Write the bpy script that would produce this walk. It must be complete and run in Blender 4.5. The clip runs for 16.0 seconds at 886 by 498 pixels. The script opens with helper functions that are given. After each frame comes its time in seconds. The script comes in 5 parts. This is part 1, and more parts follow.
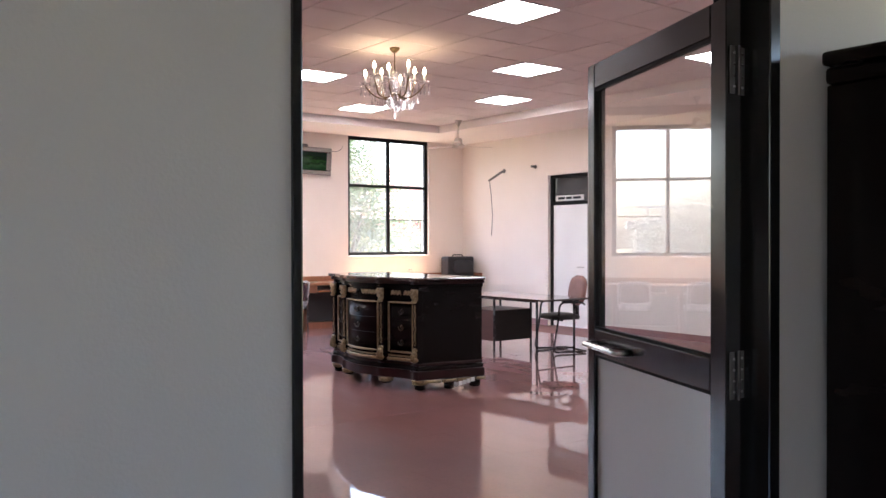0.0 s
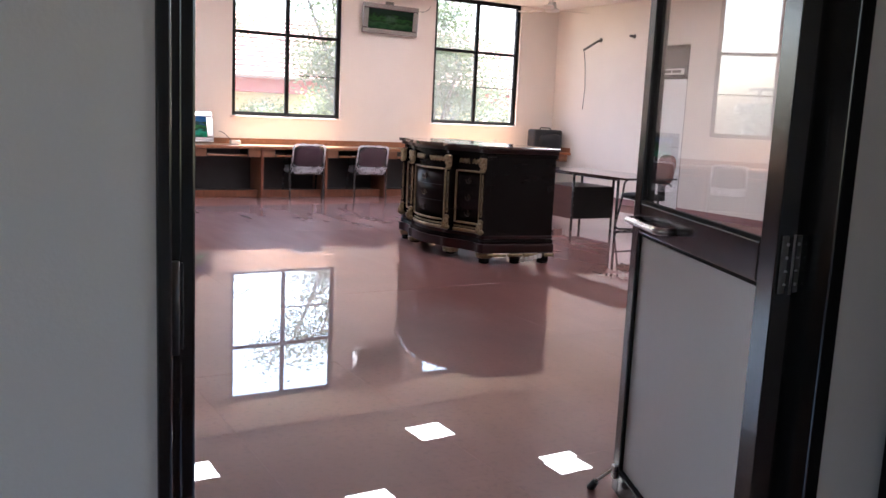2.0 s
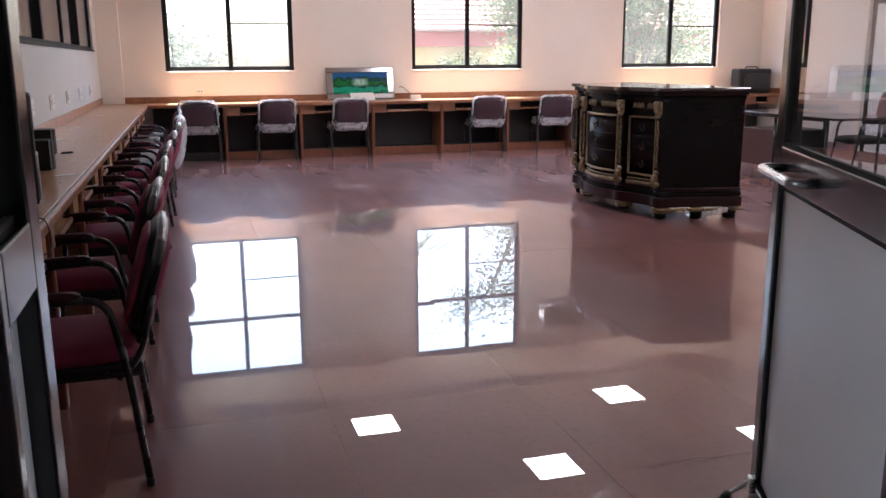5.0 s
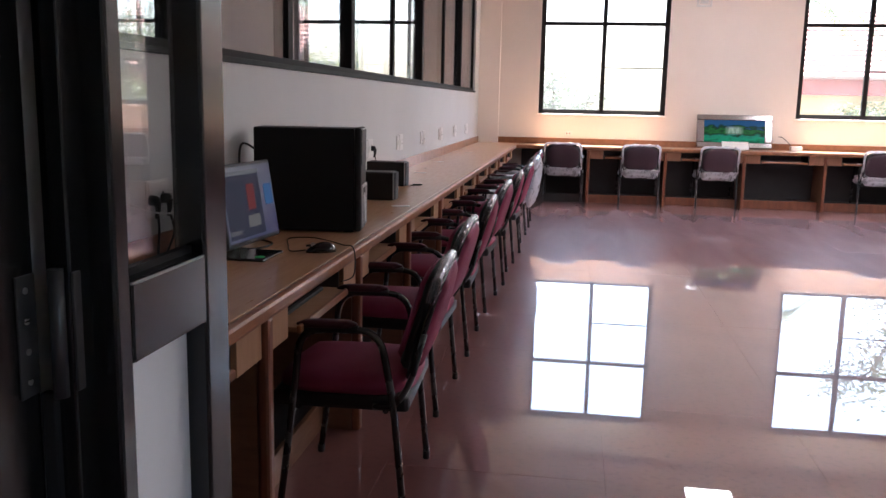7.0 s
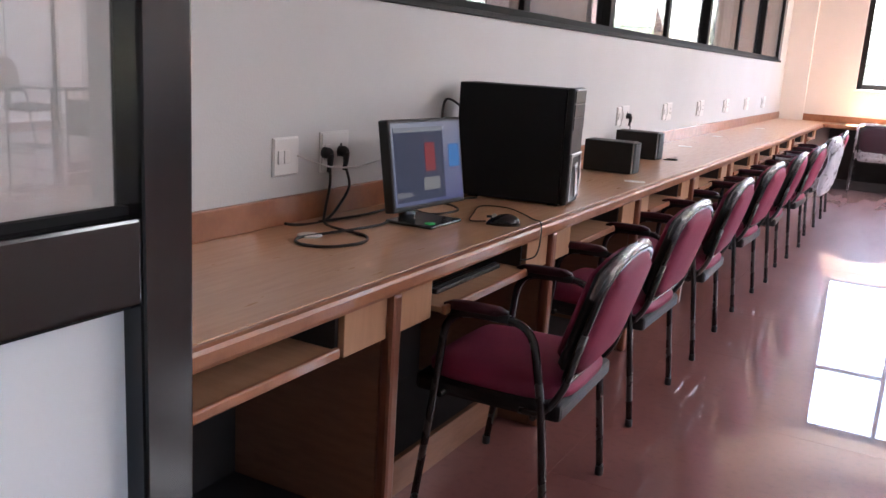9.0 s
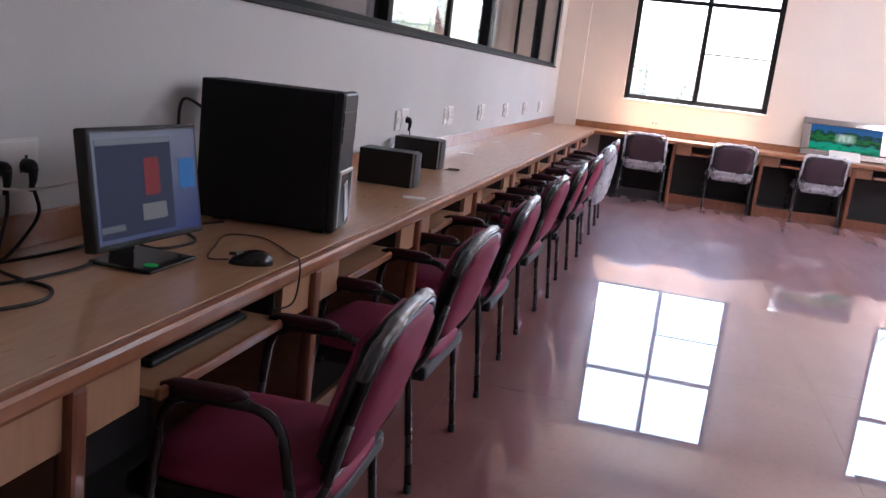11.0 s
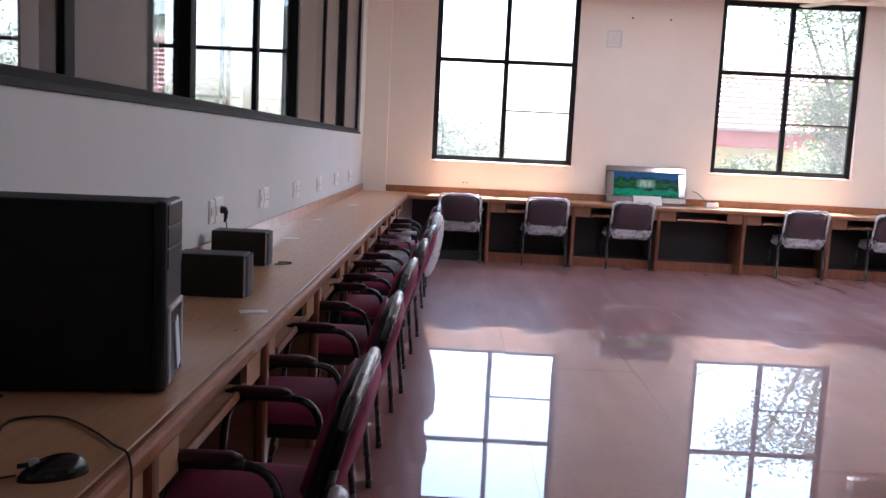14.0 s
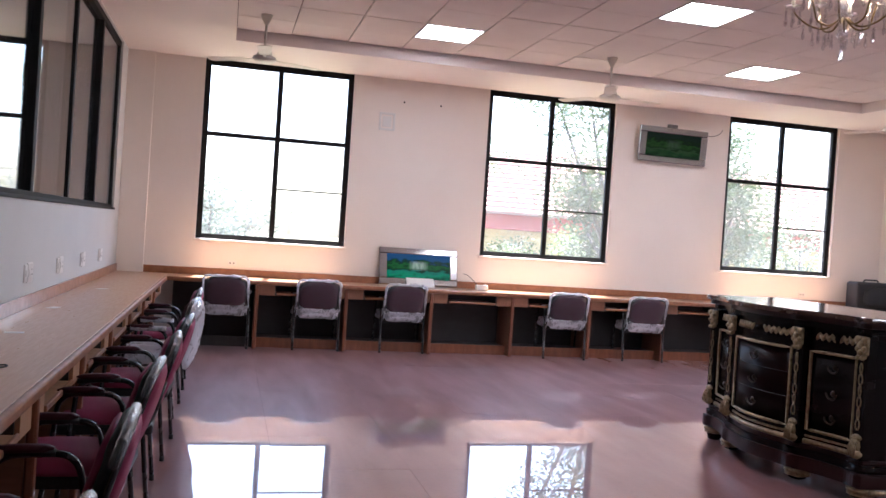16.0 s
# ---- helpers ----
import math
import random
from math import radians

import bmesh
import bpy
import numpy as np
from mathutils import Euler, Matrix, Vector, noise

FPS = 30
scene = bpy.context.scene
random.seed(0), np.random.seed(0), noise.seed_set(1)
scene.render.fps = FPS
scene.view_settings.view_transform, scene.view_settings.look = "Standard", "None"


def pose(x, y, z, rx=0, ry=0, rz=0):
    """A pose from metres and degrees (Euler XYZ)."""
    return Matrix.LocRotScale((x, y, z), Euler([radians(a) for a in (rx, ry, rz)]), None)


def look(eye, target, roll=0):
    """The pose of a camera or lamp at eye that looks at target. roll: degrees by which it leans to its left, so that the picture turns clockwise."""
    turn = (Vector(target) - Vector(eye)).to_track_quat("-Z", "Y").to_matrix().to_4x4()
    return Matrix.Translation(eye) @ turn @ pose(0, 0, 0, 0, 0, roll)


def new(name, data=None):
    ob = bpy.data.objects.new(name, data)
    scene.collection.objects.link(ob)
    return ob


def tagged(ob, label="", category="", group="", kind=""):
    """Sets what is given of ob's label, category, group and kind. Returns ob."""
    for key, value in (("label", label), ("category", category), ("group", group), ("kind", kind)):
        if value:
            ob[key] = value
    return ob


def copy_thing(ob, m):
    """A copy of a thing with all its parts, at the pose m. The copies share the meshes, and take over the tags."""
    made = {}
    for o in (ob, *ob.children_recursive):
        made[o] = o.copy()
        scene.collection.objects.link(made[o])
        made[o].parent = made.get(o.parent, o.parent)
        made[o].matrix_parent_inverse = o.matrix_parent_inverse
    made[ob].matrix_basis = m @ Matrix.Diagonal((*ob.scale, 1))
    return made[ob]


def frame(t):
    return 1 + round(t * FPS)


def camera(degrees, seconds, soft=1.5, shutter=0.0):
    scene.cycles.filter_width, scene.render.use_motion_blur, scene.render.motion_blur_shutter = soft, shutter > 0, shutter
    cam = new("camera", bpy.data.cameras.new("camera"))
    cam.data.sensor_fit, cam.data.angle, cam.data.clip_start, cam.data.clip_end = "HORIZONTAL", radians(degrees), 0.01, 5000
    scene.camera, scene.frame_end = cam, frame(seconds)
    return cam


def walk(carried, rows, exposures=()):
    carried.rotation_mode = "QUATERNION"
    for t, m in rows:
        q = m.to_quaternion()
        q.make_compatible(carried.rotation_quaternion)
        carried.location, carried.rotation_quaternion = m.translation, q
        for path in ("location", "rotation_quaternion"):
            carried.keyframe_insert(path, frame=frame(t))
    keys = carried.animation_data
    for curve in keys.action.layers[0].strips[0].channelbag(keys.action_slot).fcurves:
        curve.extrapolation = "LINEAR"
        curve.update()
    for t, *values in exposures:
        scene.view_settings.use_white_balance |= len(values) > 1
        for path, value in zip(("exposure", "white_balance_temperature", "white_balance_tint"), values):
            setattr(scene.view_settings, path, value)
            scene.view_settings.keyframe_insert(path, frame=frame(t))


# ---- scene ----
cam = camera(54.7, 16.0)
PATH = [
    (0, (0.477, 0.268, 1.456), (1.679, 1.867, 1.438), -0.1),
    (0.5, (0.545, 0.308, 1.42), (1.687, 1.943, 1.265), 0.4),
    (1, (0.670, 0.402, 1.396), (1.796, 2.039, 1.172), 0.7),
    (1.5, (0.769, 0.434, 1.39), (1.885, 2.067, 1.096), 1.2),
    (2, (0.933, 0.441, 1.379), (1.939, 2.141, 1.066), 2.7),
    (2.5, (1.06, 0.431, 1.362), (1.973, 2.168, 0.975), 2.5),
    (3, (1.133, 0.474, 1.345), (1.984, 2.218, 0.86), 1.8),
    (3.5, (1.246, 0.6, 1.341), (2.07, 2.351, 0.836), 1.5),
    (3.7, (1.27, 0.629, 1.341), (2.066, 2.392, 0.833), 1.0),
    (5.8, (1.641, 0.728, 1.325), (1.965, 2.662, 0.93), 0.1),
    (6, (1.653, 0.735, 1.327), (1.9, 2.678, 0.923), 0.2),
    (6.5, (1.725, 0.804, 1.33), (1.668, 2.77, 0.967), 0.4),
    (7, (1.812, 0.915, 1.325), (1.517, 2.864, 0.988), 1.2),
    (7.5, (1.883, 1.034, 1.32), (1.252, 2.896, 0.952), 1.3),
    (8, (2.021, 1.149, 1.321), (1.132, 2.893, 0.914), 3.4),
    (8.2, (2.055, 1.183, 1.316), (1.111, 2.89, 0.876), 3.4),
    (10.5, (1.959, 1.864, 1.299), (1.298, 3.704, 0.879), 6.8),
    (11, (1.883, 1.944, 1.326), (1.423, 3.846, 0.912), 6.7),
    (11.5, (1.767, 2.007, 1.332), (1.422, 3.939, 0.95), 3.6),
    (12, (1.718, 2.042, 1.342), (1.42, 3.991, 1.004), 3.2),
    (12.5, (1.722, 2.133, 1.35), (1.525, 4.096, 1.022), 3.6),
    (13, (1.732, 2.235, 1.36), (1.558, 4.209, 1.089), 4.1),
    (13.5, (1.683, 2.365, 1.351), (1.602, 4.346, 1.085), 4.5),
    (14, (1.566, 2.512, 1.366), (1.547, 4.497, 1.129), 2.8),
    (14.5, (1.521, 2.598, 1.39), (1.625, 4.591, 1.263), 2.9),
    (15, (1.542, 2.665, 1.406), (1.825, 4.644, 1.367), 3.1),
    (15.5, (1.604, 2.757, 1.413), (2.021, 4.712, 1.391), 3.4),
    (16, (1.622, 2.849, 1.403), (2.112, 4.788, 1.376), 3.8),
]
walk(cam, [(t, look(eye, target, roll)) for t, eye, target, roll in PATH], [(0.0, 3.62, 6000, 14.0), (1.0, 3.62, 6000, 14.0), (1.8, 3.4, 6000, 14.0), (3.7, 3.35, 6000, 14.0), (6.0, 3.1, 6000, 14.0), (7.0, 3.5, 6000, 14.0), (8.0, 4.52, 6050, 14.0), (10.5, 4.08, 5650, 14.0), (11.5, 3.55, 5600, 14.0), (13.0, 3.25, 5600, 14.0), (16.0, 3.25, 5650, 14.0)])

# ---- light ----
SUN_EL, SUN_AZ = 73.0, 8.0          # the sun stands high over the garden side (+y)
world = bpy.data.worlds.new("sky")
world.use_nodes = True
scene.world = world
_wn = world.node_tree.nodes
_sky = _wn.new("ShaderNodeTexSky")
_sky.sky_type, _sky.sun_disc = "NISHITA", False
_sky.sun_elevation, _sky.sun_rotation = radians(SUN_EL), radians(SUN_AZ)
_sky.air_density, _sky.dust_density = 1.2, 4.0
_wn["Background"].inputs[1].default_value = 0.15
world.node_tree.links.new(_sky.outputs[0], _wn["Background"].inputs[0])
sun = new("sun", bpy.data.lights.new("sun", "SUN"))
sun.data.energy, sun.data.angle, sun.data.color = 5.0, radians(0.5), (1.0, 0.95, 0.86)
_a, _e = radians(SUN_AZ), radians(SUN_EL)
sun.matrix_world = look((30 * math.sin(_a) * math.cos(_e), 30 * math.cos(_a) * math.cos(_e), 30 * math.sin(_e)), (0, 0, 0))
LED, BULB = 3.4, 8.0


# ---- materials ----
def mat(name):
    m = bpy.data.materials.new(name)
    m.use_nodes = True
    return m, m.node_tree.nodes, m.node_tree.links, m.node_tree.nodes["Principled BSDF"]


def rgb(c):
    return (c[0], c[1], c[2], 1.0)


def surface(name, col, col2=None, rough=0.5, rough2=None, scale=6.0, stretch=(1, 1, 1), metal=0.0, bump=0.0, bscale=80.0, spec=0.5, coat=0.0, vary=0.0):
    """Paint, plastic, cloth, metal: two colours by large and fine noise, uneven gloss, fine relief."""
    m, n, l, b = mat(name)
    co = n.new("ShaderNodeTexCoord")
    mp = n.new("ShaderNodeMapping")
    mp.inputs["Scale"].default_value = stretch
    l.new(co.outputs["Object"], mp.inputs[0])
    big, fine = n.new("ShaderNodeTexNoise"), n.new("ShaderNodeTexNoise")
    big.inputs["Scale"].default_value, big.inputs["Detail"].default_value = scale, 5
    fine.inputs["Scale"].default_value, fine.inputs["Detail"].default_value = bscale, 3
    l.new(mp.outputs[0], big.inputs[0]), l.new(mp.outputs[0], fine.inputs[0])
    add = n.new("ShaderNodeMath")
    add.operation, add.use_clamp = "MULTIPLY_ADD", True
    add.inputs[1].default_value = 0.35
    l.new(fine.outputs[0], add.inputs[0])
    ramp = n.new("ShaderNodeMapRange")
    ramp.inputs[1].default_value, ramp.inputs[2].default_value = 0.35, 0.68
    ramp.inputs[3].default_value, ramp.inputs[4].default_value = 0.0, 0.65
    l.new(big.outputs[0], ramp.inputs[0])
    l.new(ramp.outputs[0], add.inputs[2])
    mix = n.new("ShaderNodeMix")
    mix.data_type = "RGBA"
    mix.inputs[6].default_value, mix.inputs[7].default_value = rgb(col), rgb(col2 or [0.86 * v for v in col])
    l.new(add.outputs[0], mix.inputs[0])
    out = mix.outputs[2]
    if vary:
        info, hsv = n.new("ShaderNodeObjectInfo"), n.new("ShaderNodeHueSaturation")
        mr = n.new("ShaderNodeMapRange")
        mr.inputs[3].default_value, mr.inputs[4].default_value = 1 - vary, 1 + vary
        l.new(info.outputs["Random"], mr.inputs[0]), l.new(mr.outputs[0], hsv.inputs["Value"]), l.new(out, hsv.inputs["Color"])
        out = hsv.outputs[0]
    l.new(out, b.inputs["Base Color"])
    mr = n.new("ShaderNodeMapRange")
    mr.inputs[3].default_value, mr.inputs[4].default_value = rough, rough if rough2 is None else rough2
    l.new(big.outputs[0], mr.inputs[0]), l.new(mr.outputs[0], b.inputs["Roughness"])
    b.inputs["Metallic"].default_value, b.inputs["Specular IOR Level"].default_value = metal, spec
    b.inputs["Coat Weight"].default_value, b.inputs["Coat Roughness"].default_value = coat, 0.08
    if bump:
        bp = n.new("ShaderNodeBump")
        bp.inputs["Strength"].default_value, bp.inputs["Distance"].default_value = bump, 0.002
        l.new(fine.outputs[0], bp.inputs["Height"]), l.new(bp.outputs[0], b.inputs["Normal"])
    return m


def glow(name, col, strength):
    m, n, l, b = mat(name)
    b.inputs["Base Color"].default_value = rgb((0.8, 0.8, 0.8) if strength > 1 else (0.02, 0.02, 0.02))
    b.inputs["Emission Color"].default_value, b.inputs["Emission Strength"].default_value = rgb(col), strength
    b.inputs["Specular IOR Level"].default_value = 0.1
    return m


def glass(name, tint=(0.95, 0.97, 0.96), mirror=0.04, rough=0.0, haze=0.0):
    """A thin pane: clear through, its gloss rising towards grazing view; haze is a dusty veil that also paints in
    glare.
    """
    m, n, l, b = mat(name)
    n.remove(b)
    tr, gl, lw, mx, df, m2 = [n.new("ShaderNode" + k) for k in ("BsdfTransparent", "BsdfGlossy", "LayerWeight", "MixShader", "BsdfDiffuse", "MixShader")]
    tr.inputs[0].default_value, gl.inputs["Roughness"].default_value = rgb(tint), rough
    lw.inputs[0].default_value = 0.5
    pw, ma = n.new("ShaderNodeMath"), n.new("ShaderNodeMath")
    pw.operation, ma.operation = "POWER", "MULTIPLY_ADD"
    pw.inputs[1].default_value, ma.inputs[1].default_value, ma.inputs[2].default_value = 5.0, 1 - mirror, mirror
    l.new(lw.outputs["Facing"], pw.inputs[0]), l.new(pw.outputs[0], ma.inputs[0])
    df.inputs[0].default_value = rgb((0.75, 0.75, 0.74))
    tl, m3 = n.new("ShaderNodeBsdfTranslucent"), n.new("ShaderNodeMixShader")
    tl.inputs[0].default_value, m3.inputs[0].default_value = rgb((0.8, 0.8, 0.8)), 0.6
    l.new(df.outputs[0], m3.inputs[1]), l.new(tl.outputs[0], m3.inputs[2])
    nz = n.new("ShaderNodeTexNoise")
    nz.inputs["Scale"].default_value, nz.inputs["Detail"].default_value = 3.0, 6
    mr = n.new("ShaderNodeMapRange")
    mr.inputs[3].default_value, mr.inputs[4].default_value = 0.0, haze * 2
    l.new(nz.outputs[0], mr.inputs[0]), l.new(mr.outputs[0], m2.inputs[0])
    l.new(ma.outputs[0], mx.inputs[0]), l.new(tr.outputs[0], mx.inputs[1]), l.new(gl.outputs[0], mx.inputs[2])
    l.new(mx.outputs[0], m2.inputs[1]), l.new(m3.outputs[0], m2.inputs[2])
    l.new(m2.outputs[0], n["Material Output"].inputs[0])
    return m


def wood(name, a, b2, rough=0.4, along=(1, 14, 14), coat=0.1, vary=0.0):
    return surface(name, a, b2, rough, rough + 0.12, 5.0, along, bump=0.15, bscale=22.0, coat=coat, vary=vary)


def film_plastic(name, low=0.5, most=0.75):
    """Clear wrapping film: mostly see-through, glossy, with white streaks painted for its creases and highlights."""
    m, n, l, b = mat(name)
    n.remove(b)
    tr, gl, df, m1, m2 = [n.new("ShaderNode" + k) for k in ("BsdfTransparent", "BsdfGlossy", "BsdfTranslucent", "MixShader", "MixShader")]
    d2, m3 = n.new("ShaderNodeBsdfDiffuse"), n.new("ShaderNodeMixShader")
    d2.inputs[0].default_value = rgb((0.85, 0.85, 0.9))
    df.inputs[0].default_value = rgb((0.85, 0.85, 0.9))
    gl.inputs["Roughness"].default_value = 0.16
    nz, bp = n.new("ShaderNodeTexNoise"), n.new("ShaderNodeBump")
    nz.inputs["Scale"].default_value, nz.inputs["Detail"].default_value, nz.inputs["Distortion"].default_value = 9.0, 6, 1.8
    co = n.new("ShaderNodeTexCoord")
    l.new(co.outputs["Object"], nz.inputs[0])
    bp.inputs["Strength"].default_value, bp.inputs["Distance"].default_value = 0.9, 0.02
    l.new(nz.outputs[0], bp.inputs["Height"]), l.new(bp.outputs[0], gl.inputs["Normal"])
    r = n.new("ShaderNodeMapRange")
    r.inputs[1].default_value, r.inputs[2].default_value, r.inputs[3].default_value, r.inputs[4].default_value = low, low + 0.2, 0.06, most
    l.new(nz.outputs[0], r.inputs[0])
    lw, pw = n.new("ShaderNodeLayerWeight"), n.new("ShaderNodeMath")
    pw.operation, pw.inputs[1].default_value, lw.inputs[0].default_value = "POWER", 2.0, 0.5
    l.new(lw.outputs["Facing"], pw.inputs[0]), l.new(pw.outputs[0], m1.inputs[0])
    m3.inputs[0].default_value = 0.5
    l.new(df.outputs[0], m3.inputs[1]), l.new(d2.outputs[0], m3.inputs[2])
    l.new(tr.outputs[0], m1.inputs[1]), l.new(gl.outputs[0], m1.inputs[2])
    l.new(r.outputs[0], m2.inputs[0]), l.new(m1.outputs[0], m2.inputs[1]), l.new(m3.outputs[0], m2.inputs[2])
    l.new(m2.outputs[0], n["Material Output"].inputs[0])
    return m


def floor_stone(name):
    """Polished red-brown stone: soft clouding, fine fleck, scuffs, and a dusty veil in streaks that also paints in
    reflection haze, thicker towards the windows.
    """
    m, n, l, b = mat(name)
    geo, info = n.new("ShaderNodeNewGeometry"), n.new("ShaderNodeObjectInfo")

    def noise_of(scale, detail, stretch=(1, 1, 1), turn=0.0, twist=0.0):
        mp, nz = n.new("ShaderNodeMapping"), n.new("ShaderNodeTexNoise")
        mp.inputs["Scale"].default_value, mp.inputs["Rotation"].default_value = stretch, (0, 0, radians(turn))
        nz.inputs["Scale"].default_value, nz.inputs["Detail"].default_value, nz.inputs["Distortion"].default_value = scale, detail, twist
        l.new(geo.outputs["Position"], mp.inputs[0]), l.new(mp.outputs[0], nz.inputs[0])
        return nz.outputs[0]

    def ranged(v, a, b2, c, d):
        r = n.new("ShaderNodeMapRange")
        for k, q in enumerate((a, b2, c, d), 1):
            r.inputs[k].default_value = q
        l.new(v, r.inputs[0])
        return r.outputs[0]

    def times(u, v):
        k = n.new("ShaderNodeMath")
        k.operation, k.use_clamp = "MULTIPLY", True
        l.new(u, k.inputs[0]), l.new(v, k.inputs[1])
        return k.outputs[0]

    def mixed(f, u, v):
        k = n.new("ShaderNodeMix")
        k.data_type = "RGBA"
        l.new(f, k.inputs[0])
        for q, c in ((6, u), (7, v)):
            if isinstance(c, tuple):
                k.inputs[q].default_value = rgb(c)
            else:
                l.new(c, k.inputs[q])
        return k.outputs[2]

    cloud = noise_of(0.9, 6, twist=0.6)
    fleck = noise_of(34.0, 4)
    base = mixed(ranged(cloud, 0.35, 0.66, 0, 1), (0.205, 0.078, 0.064), (0.145, 0.051, 0.043))
    base = mixed(ranged(fleck, 0.52, 0.75, 0, 0.5), base, (0.10, 0.034, 0.03))
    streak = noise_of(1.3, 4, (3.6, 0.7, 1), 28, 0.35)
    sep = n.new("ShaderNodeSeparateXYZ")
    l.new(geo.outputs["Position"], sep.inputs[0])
    # pale dusty streaks, with the floor's hazy reflection painted into the same veil
    dust_haze = times(ranged(streak, 0.3, 0.8, 0.38, 0.85), ranged(sep.outputs[1], 6.5, 10.5, 0.14, 1.0))
    base = mixed(dust_haze, base, (0.42, 0.28, 0.305))
    hsv = n.new("ShaderNodeHueSaturation")
    l.new(ranged(info.outputs["Random"], 0, 1, 0.975, 1.025), hsv.inputs["Value"]), l.new(base, hsv.inputs["Color"])
    l.new(hsv.outputs[0], b.inputs["Base Color"])
    b.inputs["Roughness"].default_value, b.inputs["Specular IOR Level"].default_value = 0.38, 0.12
    b.inputs["Coat Weight"].default_value, b.inputs["Coat IOR"].default_value = 1.0, 1.70
    l.new(ranged(dust_haze, 0.0, 0.8, 0.003, 0.014), b.inputs["Coat Roughness"])
    bp = n.new("ShaderNodeBump")
    bp.inputs["Strength"].default_value, bp.inputs["Distance"].default_value = 0.0018, 0.002
    l.new(noise_of(5.0, 2), bp.inputs["Height"]), l.new(bp.outputs[0], b.inputs["Coat Normal"])
    return m


def landscape_print(name, stops, fall):
    """The printed landscape: blue sky, dark green wood, pale fall and green water, by soft noise bands over its own width and height."""
    m, n, l, b = mat(name)
    co, sep = n.new("ShaderNodeTexCoord"), n.new("ShaderNodeSeparateXYZ")
    l.new(co.outputs["Generated"], sep.inputs[0])
    nz = n.new("ShaderNodeTexNoise")
    nz.inputs["Scale"].default_value, nz.inputs["Detail"].default_value = 6.0, 8
    l.new(co.outputs["Generated"], nz.inputs[0])
    add = n.new("ShaderNodeMath")
    add.operation = "MULTIPLY_ADD"
    add.inputs[1].default_value = 0.8
    add.inputs[2].default_value = 0.0
    sh = n.new("ShaderNodeMath")
    sh.operation = "SUBTRACT"
    sh.inputs[1].default_value = 0.18
    l.new(sep.outputs[2], sh.inputs[0])
    l.new(nz.outputs[0], add.inputs[0]), l.new(sh.outputs[0], add.inputs[2])
    cr = n.new("ShaderNodeValToRGB")
    while len(cr.color_ramp.elements) < len(stops):
        cr.color_ramp.elements.new(0.5)
    for e, (p, c) in zip(cr.color_ramp.elements, stops):
        e.position, e.color = p, rgb(c)
    l.new(add.outputs[0], cr.inputs[0])
    # the pale fall: a soft upright streak near the middle
    wv = n.new("ShaderNodeTexNoise")
    wv.inputs["Scale"].default_value = 5.0
    mp = n.new("ShaderNodeMapping")
    mp.inputs["Scale"].default_value = (6, 1, 0.8)
    l.new(co.outputs["Generated"], mp.inputs[0]), l.new(mp.outputs[0], wv.inputs[0])
    d = n.new("ShaderNodeMath")
    d.operation = "SUBTRACT"
    d.inputs[1].default_value = 0.5
    l.new(sep.outputs[0], d.inputs[0])
    ab = n.new("ShaderNodeMath")
    ab.operation = "ABSOLUTE"
    l.new(d.outputs[0], ab.inputs[0])
    r1 = n.new("ShaderNodeMapRange")
    r1.inputs[1].default_value, r1.inputs[2].default_value, r1.inputs[3].default_value, r1.inputs[4].default_value = 0.07, 0.16, 1.0, 0.0
    l.new(ab.outputs[0], r1.inputs[0])
    d2 = n.new("ShaderNodeMath")
    d2.operation = "SUBTRACT"
    d2.inputs[1].default_value = 0.55
    l.new(sep.outputs[2], d2.inputs[0])
    ab2 = n.new("ShaderNodeMath")
    ab2.operation = "ABSOLUTE"
    l.new(d2.outputs[0], ab2.inputs[0])
    r2 = n.new("ShaderNodeMapRange")
    r2.inputs[1].default_value, r2.inputs[2].default_value, r2.inputs[3].default_value, r2.inputs[4].default_value = 0.10, 0.2, 1.0, 0.0
    l.new(ab2.outputs[0], r2.inputs[0])
    mu, mu2 = n.new("ShaderNodeMath"), n.new("ShaderNodeMath")
    mu.operation = mu2.operation = "MULTIPLY"
    l.new(r1.outputs[0], mu.inputs[0]), l.new(r2.outputs[0], mu.inputs[1])
    l.new(mu.outputs[0], mu2.inputs[0]), l.new(wv.outputs[0], mu2.inputs[1])
    mx = n.new("ShaderNodeMix")
    mx.data_type = "RGBA"
    mx.inputs[7].default_value = rgb(fall)
    l.new(mu2.outputs[0], mx.inputs[0]), l.new(cr.outputs[0], mx.inputs[6])
    l.new(mx.outputs[2], b.inputs["Base Color"])
    b.inputs["Roughness"].default_value, b.inputs["Specular IOR Level"].default_value = 0.3, 0.1
    return m


def leaf_mat(name, a, b2):
    m, n, l, b = mat(name)
    g, cr = n.new("ShaderNodeNewGeometry"), n.new("ShaderNodeMix")
    cr.data_type = "RGBA"
    cr.inputs[6].default_value, cr.inputs[7].default_value = rgb(a), rgb(b2)
    l.new(g.outputs["Random Per Island"], cr.inputs[0]), l.new(cr.outputs[2], b.inputs["Base Color"])
    tl, mx = n.new("ShaderNodeBsdfTranslucent"), n.new("ShaderNodeMixShader")
    l.new(cr.outputs[2], tl.inputs[0])
    mx.inputs[0].default_value = 0.4
    b.inputs["Roughness"].default_value = 0.45
    l.new(b.outputs[0], mx.inputs[1]), l.new(tl.outputs[0], mx.inputs[2]), l.new(mx.outputs[0], n["Material Output"].inputs[0])
    return m


